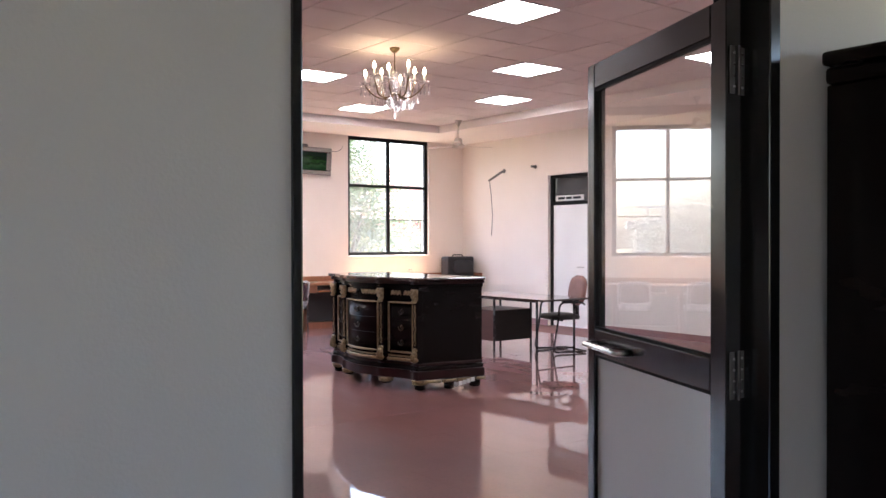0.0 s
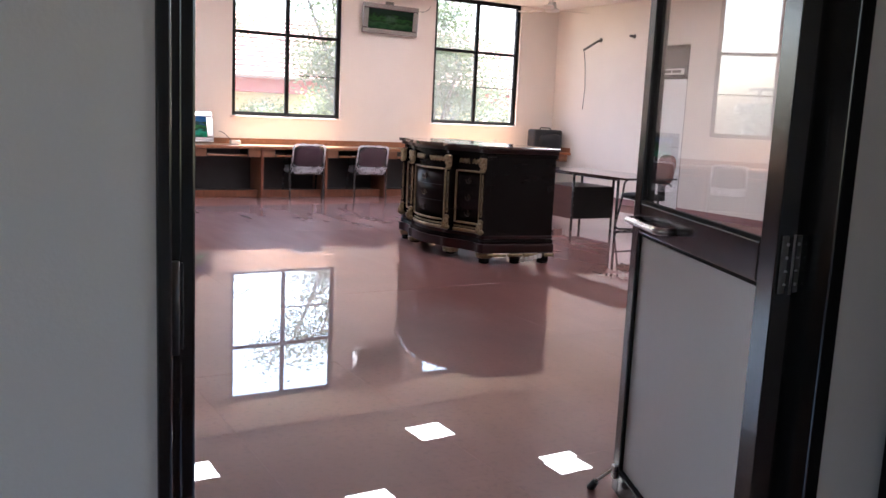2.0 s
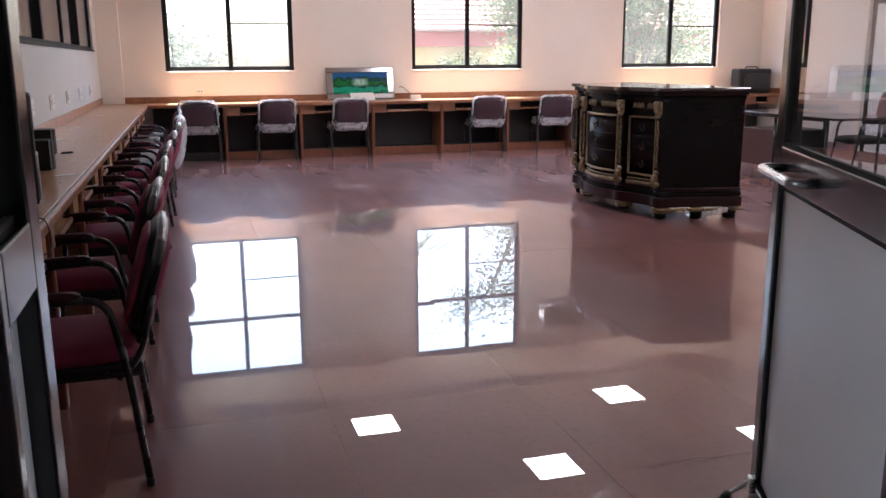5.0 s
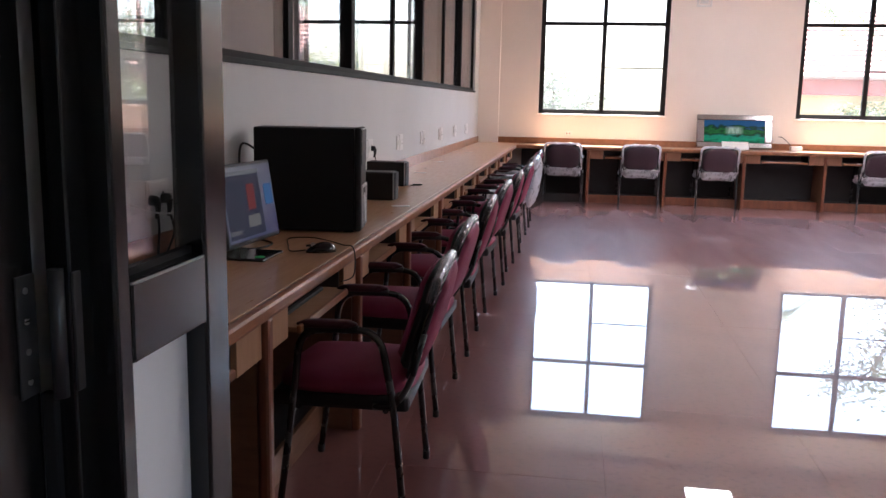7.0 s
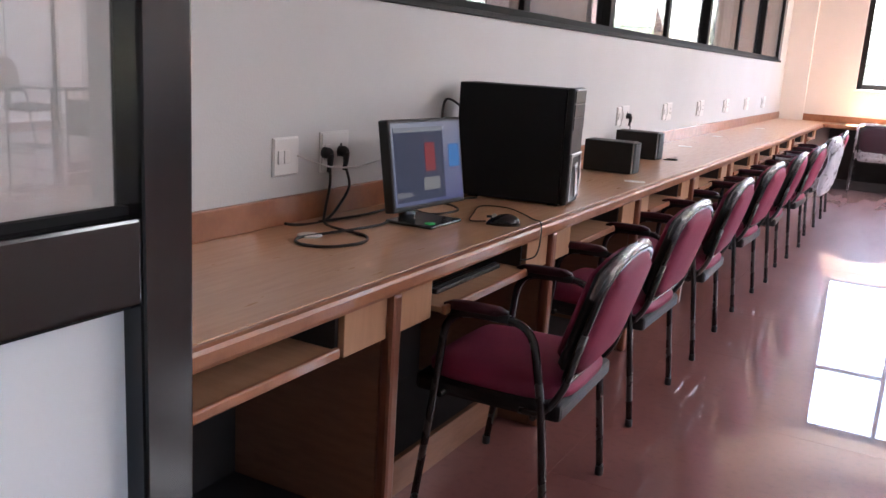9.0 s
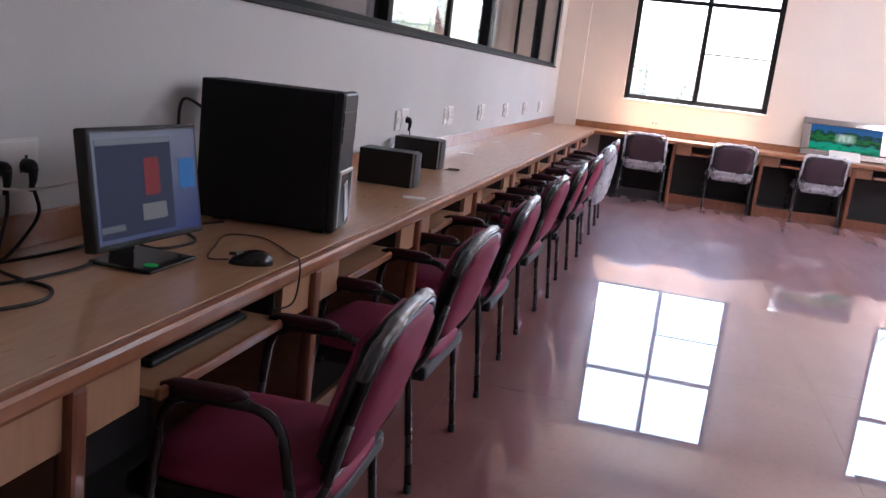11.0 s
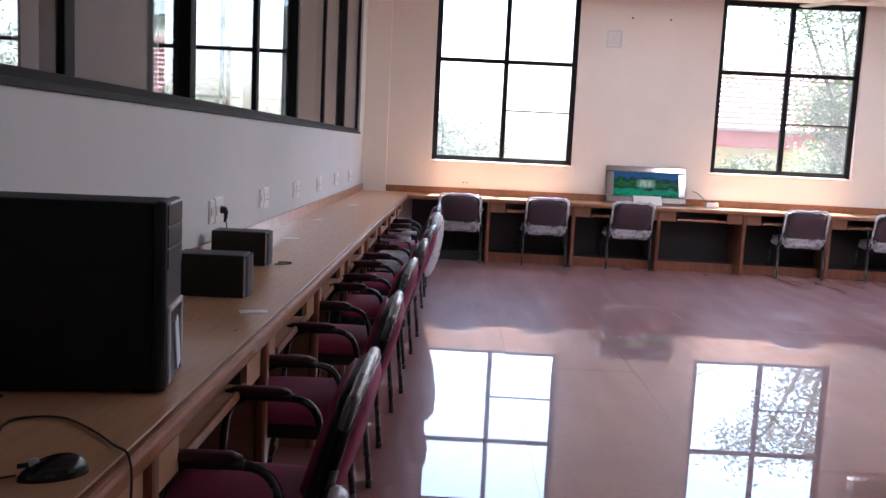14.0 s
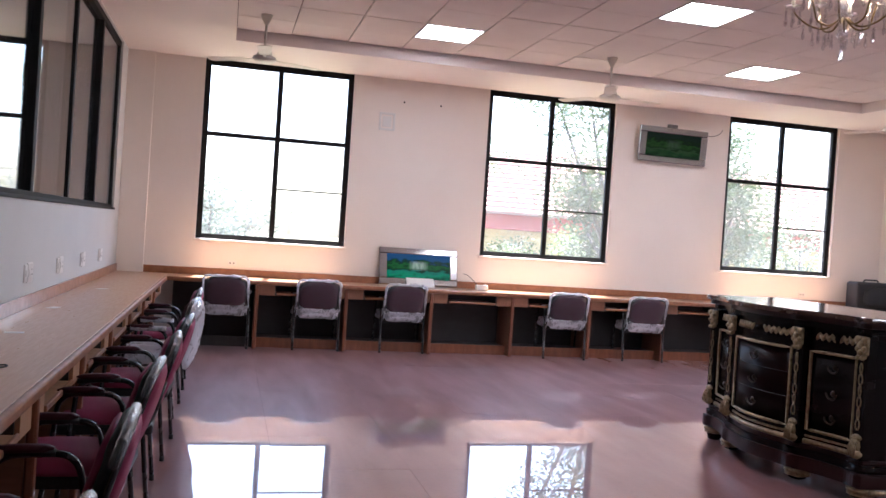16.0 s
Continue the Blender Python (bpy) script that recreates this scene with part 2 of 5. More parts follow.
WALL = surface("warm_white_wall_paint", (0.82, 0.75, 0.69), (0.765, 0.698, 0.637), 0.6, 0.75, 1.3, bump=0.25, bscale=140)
# white paint greyed in colour for the weak light on these walls
WALL_GREY = surface("dimmed_white_wall_paint", (0.60, 0.605, 0.595), (0.54, 0.545, 0.535), 0.6, 0.75, 1.1, bump=0.25, bscale=140)
CEIL = surface("ceiling_paint", (0.81, 0.735, 0.70), (0.76, 0.685, 0.65), 0.7, 0.8, 1.0, bump=0.1)
TILEBOARD = surface("mineral_ceiling_tile", (0.72, 0.645, 0.615), (0.64, 0.565, 0.54), 0.85, 0.9, 2.0, bump=0.4, bscale=220)
JOINT = surface("dark_tile_joint", (0.10, 0.055, 0.045), (0.07, 0.04, 0.035), 0.8)
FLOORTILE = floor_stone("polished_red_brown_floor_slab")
CONCRETE = surface("bare_concrete", (0.35, 0.34, 0.33), (0.27, 0.26, 0.25), 0.8, 0.9, 2.0, bump=0.3)
BLACKALU = surface("black_powder_coated_aluminium", (0.014, 0.0135, 0.0135), (0.02, 0.019, 0.019), 0.55, 0.65, 4.0, spec=0.07)
DOORALU = surface("dark_anodised_door_profile", (0.008, 0.0078, 0.008), (0.006, 0.0058, 0.006), 0.15, 0.22, 4.0, metal=0.0, spec=0.5)
STEEL = surface("brushed_stainless_steel", (0.62, 0.61, 0.60), (0.52, 0.51, 0.5), 0.22, 0.34, 5.0, (1, 1, 30), metal=1.0)
HINGE = surface("worn_hinge_steel", (0.20, 0.195, 0.19), (0.09, 0.085, 0.08), 0.35, 0.5, 18.0, metal=0.35)
GREYPANEL = surface("pale_grey_door_laminate", (0.79, 0.79, 0.785), (0.75, 0.75, 0.745), 0.35, 0.45, 1.5)
# the haze here also paints the glare that pales the garden
PANE = glass("window_glass", (0.97, 0.98, 0.98), 0.03, haze=0.045)
DOORPANE = glass("door_glass", (0.95, 0.955, 0.955), 0.11, haze=0.005)
PARTGLASS = glass("partition_glass", (0.63, 0.64, 0.65), 0.04, haze=0.02)
DESKTOP = wood("beech_laminate_worktop", (0.54, 0.31, 0.17), (0.45, 0.245, 0.13), 0.24, (14, 1.2, 14), coat=0.35)
DESKTOPX = wood("beech_laminate_worktop_cross", (0.54, 0.31, 0.17), (0.45, 0.245, 0.13), 0.24, (1.2, 14, 14), coat=0.35)
EDGEWOOD = wood("polished_teak_edging", (0.36, 0.15, 0.07), (0.22, 0.085, 0.04), 0.3, (3, 3, 3), coat=0.3)
APRON = wood("pale_beech_apron", (0.44, 0.25, 0.14), (0.37, 0.20, 0.11), 0.4, (8, 1, 1))
# the beech apron again, coloured red-brown for its shade under the windows
SHADEDAPRON = wood("shaded_beech_apron", (0.27, 0.12, 0.065), (0.20, 0.085, 0.045), 0.4, (8, 1, 1))
SIDEPANEL = wood("brown_laminate_panel", (0.23, 0.11, 0.062), (0.17, 0.078, 0.044), 0.4, (2, 2, 10))
DARKPANEL = surface("dark_grey_back_panel", (0.036, 0.032, 0.033), (0.028, 0.024, 0.024), 0.5, 0.6)
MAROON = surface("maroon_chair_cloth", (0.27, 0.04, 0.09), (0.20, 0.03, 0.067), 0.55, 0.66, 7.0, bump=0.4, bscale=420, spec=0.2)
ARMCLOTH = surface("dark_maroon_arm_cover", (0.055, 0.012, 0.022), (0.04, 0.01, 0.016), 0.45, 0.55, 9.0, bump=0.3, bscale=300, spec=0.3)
# the same maroon cloth, dulled in colour for shade and film on wrapped chairs
SHADEDMAROON = surface("shaded_maroon_chair_cloth", (0.058, 0.018, 0.033), (0.043, 0.013, 0.024), 0.65, 0.75, 7.0, bump=0.4, bscale=420, spec=0.3)
TUBE = surface("black_enamelled_steel_tube", (0.018, 0.018, 0.02), (0.03, 0.03, 0.03), 0.22, 0.32, 12.0, spec=0.6)
BLACKPLASTIC = surface("black_moulded_plastic", (0.010, 0.010, 0.011), (0.015, 0.015, 0.015), 0.42, 0.52, 9.0, bump=0.2, bscale=300, spec=0.32)
# teak painted darker and redder for the backlit desk fronts
SHADEDTEAK = wood("shaded_red_teak", (0.23, 0.078, 0.038), (0.13, 0.042, 0.022), 0.36, (6, 6, 1.2), coat=0.25)
DARKHINGE = surface("blackened_hinge_steel", (0.045, 0.045, 0.045), (0.02, 0.02, 0.02), 0.3, 0.45, 22.0, metal=0.3)
TOWERBLACK = surface("black_tower_sheet_metal", (0.009, 0.009, 0.0095), (0.012, 0.012, 0.0125), 0.5, 0.6, 5.0, spec=0.2)
GLOSSBLACK = surface("gloss_black_plastic", (0.01, 0.01, 0.011), (0.016, 0.016, 0.016), 0.1, 0.16, 6.0)
SILVER = surface("silver_painted_plastic", (0.5, 0.5, 0.51), (0.42, 0.42, 0.43), 0.25, 0.35, 6.0, metal=0.6)
FILM = film_plastic("clear_plastic_wrap", 0.60, 0.35)
FILMEDGE = film_plastic("tight_shiny_film", 0.66, 0.2)
FILMLOOSE = film_plastic("milky_bunched_plastic_wrap", 0.27, 0.88)
LACQUER = surface("dark_mahogany_lacquer", (0.0035, 0.0025, 0.0025), (0.007, 0.0035, 0.003), 0.2, 0.32, 4.0, (1, 1, 3), spec=0.15)
REDLACQUER = surface("red_brown_lacquer", (0.03, 0.006, 0.006), (0.01, 0.003, 0.003), 0.3, 0.42, 6.0, (1, 1, 3), spec=0.25)
PANELRED = surface("dark_red_brown_panel", (0.010, 0.0032, 0.003), (0.005, 0.002, 0.002), 0.25, 0.35, 6.0, (1, 1, 3), spec=0.04)
LACQUERTOP = surface("polished_dark_top", (0.05, 0.026, 0.02), (0.03, 0.014, 0.011), 0.10, 0.16, 3.0, coat=0.6)
GOLD = surface("aged_gold_leaf", (0.42, 0.32, 0.18), (0.13, 0.085, 0.04), 0.32, 0.5, 40.0, metal=0.5, bump=0.9, bscale=120)
WHITEPLASTIC = surface("white_switch_plastic", (0.72, 0.71, 0.69), (0.68, 0.67, 0.65), 0.35, 0.4, 5.0)
FANPAINT = surface("cream_fan_enamel", (0.66, 0.60, 0.54), (0.6, 0.54, 0.48), 0.3, 0.4, 5.0)
CRYSTAL = glass("cut_crystal", (0.92, 0.92, 0.93), 0.2)
BRASS = surface("antique_brass", (0.24, 0.17, 0.09), (0.15, 0.10, 0.05), 0.28, 0.4, 12.0, metal=0.9)
LEDPANEL = glow("led_panel_diffuser", (1.0, 0.98, 0.97), LED)
BULBGLOW = glow("warm_candle_bulb", (1.0, 0.72, 0.42), BULB)
PRINT = landscape_print("printed_waterfall_landscape", ((0.2, (0.002, 0.09, 0.05)), (0.38, (0.008, 0.32, 0.17)), (0.5, (0.01, 0.24, 0.17)), (0.6, (0.002, 0.03, 0.014)), (0.78, (0.012, 0.15, 0.03)), (0.9, (0.003, 0.03, 0.02)), (1.0, (0.012, 0.09, 0.24))), (0.62, 0.85, 0.75))
DARKPRINT = landscape_print("printed_forest_landscape", ((0.2, (0.004, 0.02, 0.01)), (0.38, (0.012, 0.05, 0.016)), (0.5, (0.03, 0.07, 0.03)), (0.6, (0.006, 0.022, 0.008)), (0.78, (0.02, 0.07, 0.015)), (0.9, (0.004, 0.014, 0.006)), (1.0, (0.008, 0.02, 0.014))), (0.06, 0.10, 0.07))
MIRRORFRAME = surface("bevelled_mirror_frame", (0.46, 0.45, 0.45), (0.36, 0.35, 0.35), 0.09, 0.18, 5.0, metal=0.85)
BROWNLEATHER = surface("brown_leatherette", (0.17, 0.062, 0.045), (0.12, 0.04, 0.03), 0.35, 0.5, 8.0, bump=0.3, bscale=160)
BAGCLOTH = surface("black_nylon", (0.016, 0.016, 0.018), (0.026, 0.026, 0.028), 0.55, 0.7, 12.0, bump=0.5, bscale=300)
PAPER = surface("white_paper", (0.78, 0.78, 0.76), (0.72, 0.72, 0.70), 0.7, 0.8, 8.0)
LABEL = surface("green_sticker", (0.03, 0.55, 0.12), (0.03, 0.5, 0.1), 0.5)
MARK = surface("pale_logo_mark", (0.6, 0.6, 0.6), (0.55, 0.55, 0.55), 0.4)
YELLOWWALL = surface("weathered_yellow_wall", (0.62, 0.46, 0.2), (0.5, 0.36, 0.15), 0.8, 0.9, 0.6, bump=0.2)
REDBAND = surface("red_painted_band", (0.42, 0.07, 0.06), (0.33, 0.05, 0.05), 0.7, 0.8, 0.8)
ROOFTILE = surface("faded_clay_roof", (0.42, 0.24, 0.20), (0.33, 0.18, 0.15), 0.8, 0.9, 1.5, (1, 8, 1))
GREYWALL = surface("grey_rendered_wall", (0.42, 0.42, 0.42), (0.33, 0.33, 0.33), 0.8, 0.9, 0.5)
GROUND = surface("dry_grass_ground", (0.10, 0.11, 0.045), (0.16, 0.12, 0.07), 0.9, 0.95, 0.4, bump=0.5, bscale=8)
BARK = surface("grey_brown_bark", (0.11, 0.09, 0.07), (0.08, 0.062, 0.05), 0.9, 0.95, 3.0, (1, 1, 0.5), bump=0.25, bscale=20)
LEAF = leaf_mat("tree_leaf", (0.05, 0.075, 0.035), (0.10, 0.12, 0.06))
LEAFBRIGHT = leaf_mat("young_leaf", (0.10, 0.15, 0.035), (0.19, 0.23, 0.06))
PALMLEAF = leaf_mat("palm_leaf", (0.04, 0.09, 0.03), (0.09, 0.14, 0.04))


# ---- shapes ----
def box(bm, lo, hi, bev=0.0, mi=0):
    r = bmesh.ops.create_cube(bm, size=1)
    s = [hi[k] - lo[k] for k in range(3)]
    for v in r["verts"]:
        v.co = Vector([lo[k] + (v.co[k] + 0.5) * s[k] for k in range(3)])
    fs = list({f for v in r["verts"] for f in v.link_faces})
    for f in fs:
        f.material_index = mi
    if bev > 0:
        es = list({e for v in r["verts"] for e in v.link_edges})
        bmesh.ops.bevel(bm, geom=es, offset=min(bev, 0.45 * min(s)), segments=2, profile=0.5, affect="EDGES")
    return bm


def tube(bm, pts, r, n=8, closed=False, mi=0):
    """A round tube along points; r is a number or one for each point."""
    pts = [Vector(p) for p in pts]
    rs = r if isinstance(r, (list, tuple)) else [r] * len(pts)
    rings, ref = [], None
    for i, p in enumerate(pts):
        a = pts[i - 1] if i or closed else p
        b = pts[(i + 1) % len(pts)] if i < len(pts) - 1 or closed else p
        d = (b - a).normalized()
        if ref is None:
            ref = d.orthogonal().normalized()
        ref = (ref - d * ref.dot(d)).normalized()
        q = d.cross(ref)
        rings.append([bm.verts.new(p + rs[i] * (math.cos(2 * math.pi * k / n) * ref + math.sin(2 * math.pi * k / n) * q)) for k in range(n)])
    m = len(rings)
    for i in range(m if closed else m - 1):
        u, v = rings[i], rings[(i + 1) % m]
        for k in range(n):
            f = bm.faces.new((u[k], u[(k + 1) % n], v[(k + 1) % n], v[k]))
            f.smooth, f.material_index = True, mi
    if not closed:
        for ring in (list(reversed(rings[0])), rings[-1]):
            bm.faces.new(ring).material_index = mi
    return bm


def bent(pts, r=0.05, n=5):
    """The points of a path with its corners rounded."""
    pts = [Vector(p) for p in pts]
    out = [pts[0]]
    for a, b, c in zip(pts, pts[1:], pts[2:]):
        u, v = (a - b), (c - b)
        k = min(r, 0.45 * u.length, 0.45 * v.length)
        p, q = b + u.normalized() * k, b + v.normalized() * k
        for i in range(n + 1):
            t = i / n
            out.append((1 - t) ** 2 * p + 2 * t * (1 - t) * b + t * t * q)
    return out + [pts[-1]]


def lathe(bm, profile, n=16, at=(0, 0, 0)):
    """A turned body: profile of (radius, z) from below up."""
    rings = [[bm.verts.new((at[0] + max(r, 1e-4) * math.cos(2 * math.pi * k / n), at[1] + max(r, 1e-4) * math.sin(2 * math.pi * k / n), at[2] + z)) for k in range(n)] for r, z in profile]
    for u, v in zip(rings, rings[1:]):
        for k in range(n):
            bm.faces.new((u[k], u[(k + 1) % n], v[(k + 1) % n], v[k])).smooth = True
    bm.faces.new(list(reversed(rings[0])))
    bm.faces.new(rings[-1])
    return bm


def prism(bm, outline, z0, z1, bev=0.0):
    """An upright body over a flat outline of (x, y), anticlockwise."""
    lo = [bm.verts.new((x, y, z0)) for x, y in outline]
    hi = [bm.verts.new((x, y, z1)) for x, y in outline]
    bm.faces.new(list(reversed(lo)))
    top = bm.faces.new(hi)
    n = len(outline)
    for k in range(n):
        bm.faces.new((lo[k], lo[(k + 1) % n], hi[(k + 1) % n], hi[k]))
    if bev:
        es = list(top.edges) + [e for e in bm.edges if all(v in lo for v in e.verts)]
        bmesh.ops.bevel(bm, geom=es, offset=bev, segments=2, profile=0.5, affect="EDGES")
    return bm


def cushion(bm, w, d, h, at=(0, 0, 0), bulge=0.012, r=0.05, n=12):
    """A rounded pad of width w, depth d and thickness h, with a slight crown."""
    def edge(s):
        t = abs(2 * s - 1)
        return max(0.0, 1 - t ** 6)
    top, bot = [], []
    for i in range(n + 1):
        tr, br = [], []
        for j in range(n + 1):
            u, v = i / n, j / n
            cx, cy = 2 * u - 1, 2 * v - 1
            k = 1 - 0.10 * (abs(cx) ** 4) * (abs(cy) ** 4) * 4 * r / max(w, d) * 5
            x, y = cx * w / 2 * k, cy * d / 2 * k
            e = min(edge(u), edge(v)) ** 0.5
            tr.append(bm.verts.new((at[0] + x, at[1] + y, at[2] + h / 2 * (0.25 + 0.75 * e) + bulge * e * (1 - cx * cx) * (1 - cy * cy))))
            br.append(bm.verts.new((at[0] + x, at[1] + y, at[2] - h / 2 * (0.25 + 0.75 * e))))
        top.append(tr), bot.append(br)
    for i in range(n):
        for j in range(n):
            bm.faces.new((top[i][j], top[i + 1][j], top[i + 1][j + 1], top[i][j + 1])).smooth = True
            bm.faces.new((bot[i][j], bot[i][j + 1], bot[i + 1][j + 1], bot[i + 1][j])).smooth = True
    for i in range(n):
        for a, b in (((i, 0), (i + 1, 0)), ((i + 1, n), (i, n)), ((0, i + 1), (0, i)), ((n, i), (n, i + 1))):
            bm.faces.new((bot[a[0]][a[1]], bot[b[0]][b[1]], top[b[0]][b[1]], top[a[0]][a[1]])).smooth = True
    return bm


def B():
    return bmesh.new()


def turned(bm, m):
    bmesh.ops.transform(bm, matrix=m, verts=bm.verts)
    return bm


def mesh_of(name, bm, materials):
    bmesh.ops.recalc_face_normals(bm, faces=bm.faces)
    me = bpy.data.meshes.new(name)
    bm.to_mesh(me)
    bm.free()
    for x in materials if isinstance(materials, (list, tuple)) else [materials]:
        me.materials.append(x)
    return me


def part(name, bm, material, parent, label=""):
    ob = new(name, mesh_of(name, bm, material))
    ob.parent = parent
    return tagged(ob, label) if label else ob


def thing(name, label, category, at=None, group="", kind=""):
    """An empty at a thing's base, to hold its parts."""
    ob = new(name)
    ob.empty_display_size = 0.1
    if at is not None:
        ob.matrix_world = at
    return tagged(ob, label, category, group, kind)


def solid(name, bm, material, label, category, at=None, group="", kind=""):
    """A thing that is one mesh."""
    ob = new(name, mesh_of(name, bm, material))
    if at is not None:
        ob.matrix_world = at
    return tagged(ob, label, category, group, kind)


def structure(name, bm, material, label):
    return solid(name, bm, material, label, name.split("_")[0], kind="structure")


# ---- the rooms ----
XL, XR, YD, YW = 0.40, 10.81, 1.85, 13.36     # the hall: left wall, right wall, door wall, window wall
SOFFIT, TILEZ = 3.325, 3.45
WIN_X = [-5.70, -2.22, 1.26, 4.765, 8.225]    # left edges of the facade windows
WW, WZ0, WZ1 = 1.765, 1.205, 3.365

bm = B()
box(bm, (-6.6, 1.6, -0.30), (XR + 0.3, YW + 0.3, -0.02))
floor = structure("floor", bm, surface("brown_floor_joint", (0.20, 0.08, 0.065), (0.16, 0.06, 0.05), 0.5), "polished red-brown stone slab floor with fine dark joints")
bm = B()
box(bm, (-4.4, -2.6, -0.30), (5.2, 1.6, -0.004))
structure("floor_corridor", bm, FLOORTILE, "polished red-brown corridor floor")

# window wall, with five openings
bm = B()
edges = [-6.6] + [e for x in WIN_X for e in (x, x + WW)] + [XR + 0.25]
bn = B()
for k in range(0, len(edges), 2):
    a, b = edges[k], edges[k + 1]
    if a < 0.3:
        box(bn, (a, YW, 0), (min(b, 0.3), YW + 0.24, 3.7))
    if b > 0.3:
        box(bm, (max(a, 0.3), YW, 0), (b, YW + 0.24, 3.7))
for x in WIN_X:
    box(bm if x > 0.3 else bn, (x, YW, 0), (x + WW, YW + 0.24, WZ0))
    box(bm if x > 0.3 else bn, (x, YW, WZ1), (x + WW, YW + 0.24, 3.7))
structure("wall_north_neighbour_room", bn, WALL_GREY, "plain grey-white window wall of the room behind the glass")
structure("wall_north", bm, WALL, "warm white plastered wall with tall windows")
bm = B()
box(bm, (XL, YW - 0.05, 0), (0.70, YW, SOFFIT), 0.004)
structure("trim_pilaster", bm, WALL, "shallow plastered pilaster in the room corner")

# left wall, with the long interior window
IW0, IW1, IZ0, IZ1 = 2.66, 12.86, 1.48, 3.31
bm = B()
box(bm, (XL - 0.15, YD, 0), (XL, YW, IZ0 - 0.012))
box(bm, (XL - 0.15, YD, IZ0 - 0.012), (XL, IW0, 3.7))
box(bm, (XL - 0.15, IW1, IZ0 - 0.012), (XL, YW, 3.7))
box(bm, (XL - 0.15, IW0, IZ1), (XL, IW1, 3.7))
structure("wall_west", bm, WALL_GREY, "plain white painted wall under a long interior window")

# right wall with a doorway
D2A, D2B, D2Z = 10.06, 11.0, 2.59
bm = B()
box(bm, (XR, YD, 0), (XR + 0.2, D2A, 3.7))
box(bm, (XR, D2B, 0), (XR + 0.2, YW, 3.7))
box(bm, (XR, D2A, D2Z), (XR + 0.2, D2B, 3.7))
structure("wall_east", bm, WALL, "warm white plastered wall with a doorway")
bm = B()
box(bm, (XR + 0.2, D2A - 0.2, 0), (XR + 0.28, D2B + 0.2, 2.9))
structure("wall_behind_doorway", bm, WALL_GREY, "plain wall behind the far doorway")

# door wall
DX0, DX1, DZ = 1.195, 2.765, 2.32
bm = B()
box(bm, (-4.4, 1.68, 0), (DX0, YD, 3.7))
box(bm, (DX1, 1.68, 0), (XR + 0.2, YD, 3.7))
box(bm, (DX0, 1.68, DZ), (DX1, YD, 3.7))
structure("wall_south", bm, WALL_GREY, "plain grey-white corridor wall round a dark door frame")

# neighbour room behind the interior window
bm = B()
box(bm, (-6.6, YD, 0), (-6.45, YW, 3.7))
box(bm, (-6.45, YD, 0), (XL - 0.15, YD + 0.1, 3.7))
structure("wall_neighbour_room", bm, WALL_GREY, "plain grey-white walls of the room behind the glass")
bm = B()
box(bm, (-6.6, YD, SOFFIT), (XL - 0.15, YW, SOFFIT + 0.1))
structure("ceiling_neighbour_room", bm, CEIL, "plain ceiling of the room behind the glass")

# corridor, its unseen ends left open as added daylight on doors and wall
bm = B()
box(bm, (-4.5, -2.7, 0), (5.3, -2.6, 3.0))
for x in (-4.5, 5.2):
    box(bm, (x, -2.6, 0), (x + 0.1, 1.68, 0.9))
    box(bm, (x, -2.6, 2.6), (x + 0.1, 1.68, 3.0))
box(bm, (5.2, -2.6, 0.9), (5.3, -0.9, 2.6))
structure("wall_corridor", bm, WALL_GREY, "plain grey-white corridor walls, open to daylight at the ends")
bm = B()
box(bm, (-4.5, -2.7, 3.0), (5.3, 1.68, 3.1))
structure("ceiling_corridor", bm, CEIL, "plain corridor ceiling")

# hall ceiling: smooth border, fascia, and the field of square boards
TX0, TX1, TY0, TY1 = 1.59, 9.34, 2.95, 12.17
bm = B()
box(bm, (XL, YD, SOFFIT), (TX0, YW, 3.7))
box(bm, (TX1, YD, SOFFIT), (XR, YW, 3.7))
box(bm, (TX0, YD, SOFFIT), (TX1, TY0, 3.7))
box(bm, (TX0, TY1, SOFFIT), (TX1, YW, 3.7))
structure("ceiling", bm, CEIL, "smooth plastered ceiling border with a low fascia")
# the last three are unseen, continued from the pattern to brighten the chairs
PANELS = [(3.66, 11.26), (5.47, 9.54), (7.18, 11.14), (8.41, 9.44), (7.17, 7.68), (5.42, 5.88), (3.66, 7.68), (7.17, 4.2), (8.41, 5.88)]
GX, GY = 3.36, 10.96
def snap(x, y):
    return (GX + 0.6 * round((x - 0.3 - GX) / 0.6), GY + 0.6 * round((y - 0.3 - GY) / 0.6))
lit = [snap(*p) for p in PANELS]
bm = B()
box(bm, (TX0, TY0, TILEZ + 0.02), (TX1, TY1, TILEZ + 0.06), mi=1)
for i in range(-4, 12):
    for j in range(-15, 4):
        x, y = GX + 0.6 * i, GY + 0.6 * j
        x0, x1, y0, y1 = max(x, TX0) + 0.006, min(x + 0.6, TX1) - 0.006, max(y, TY0) + 0.006, min(y + 0.6, TY1) - 0.006
        if x1 - x0 < 0.02 or y1 - y0 < 0.02 or any(abs(x - a) < 0.1 and abs(y - b) < 0.1 for a, b in lit):
            continue
        z = TILEZ + random.uniform(-0.002, 0.002)
        box(bm, (x0, y0, z), (x1, y1, TILEZ + 0.02))
structure("ceiling_boards", bm, [TILEBOARD, JOINT], "suspended ceiling of square mineral boards with dark joints")
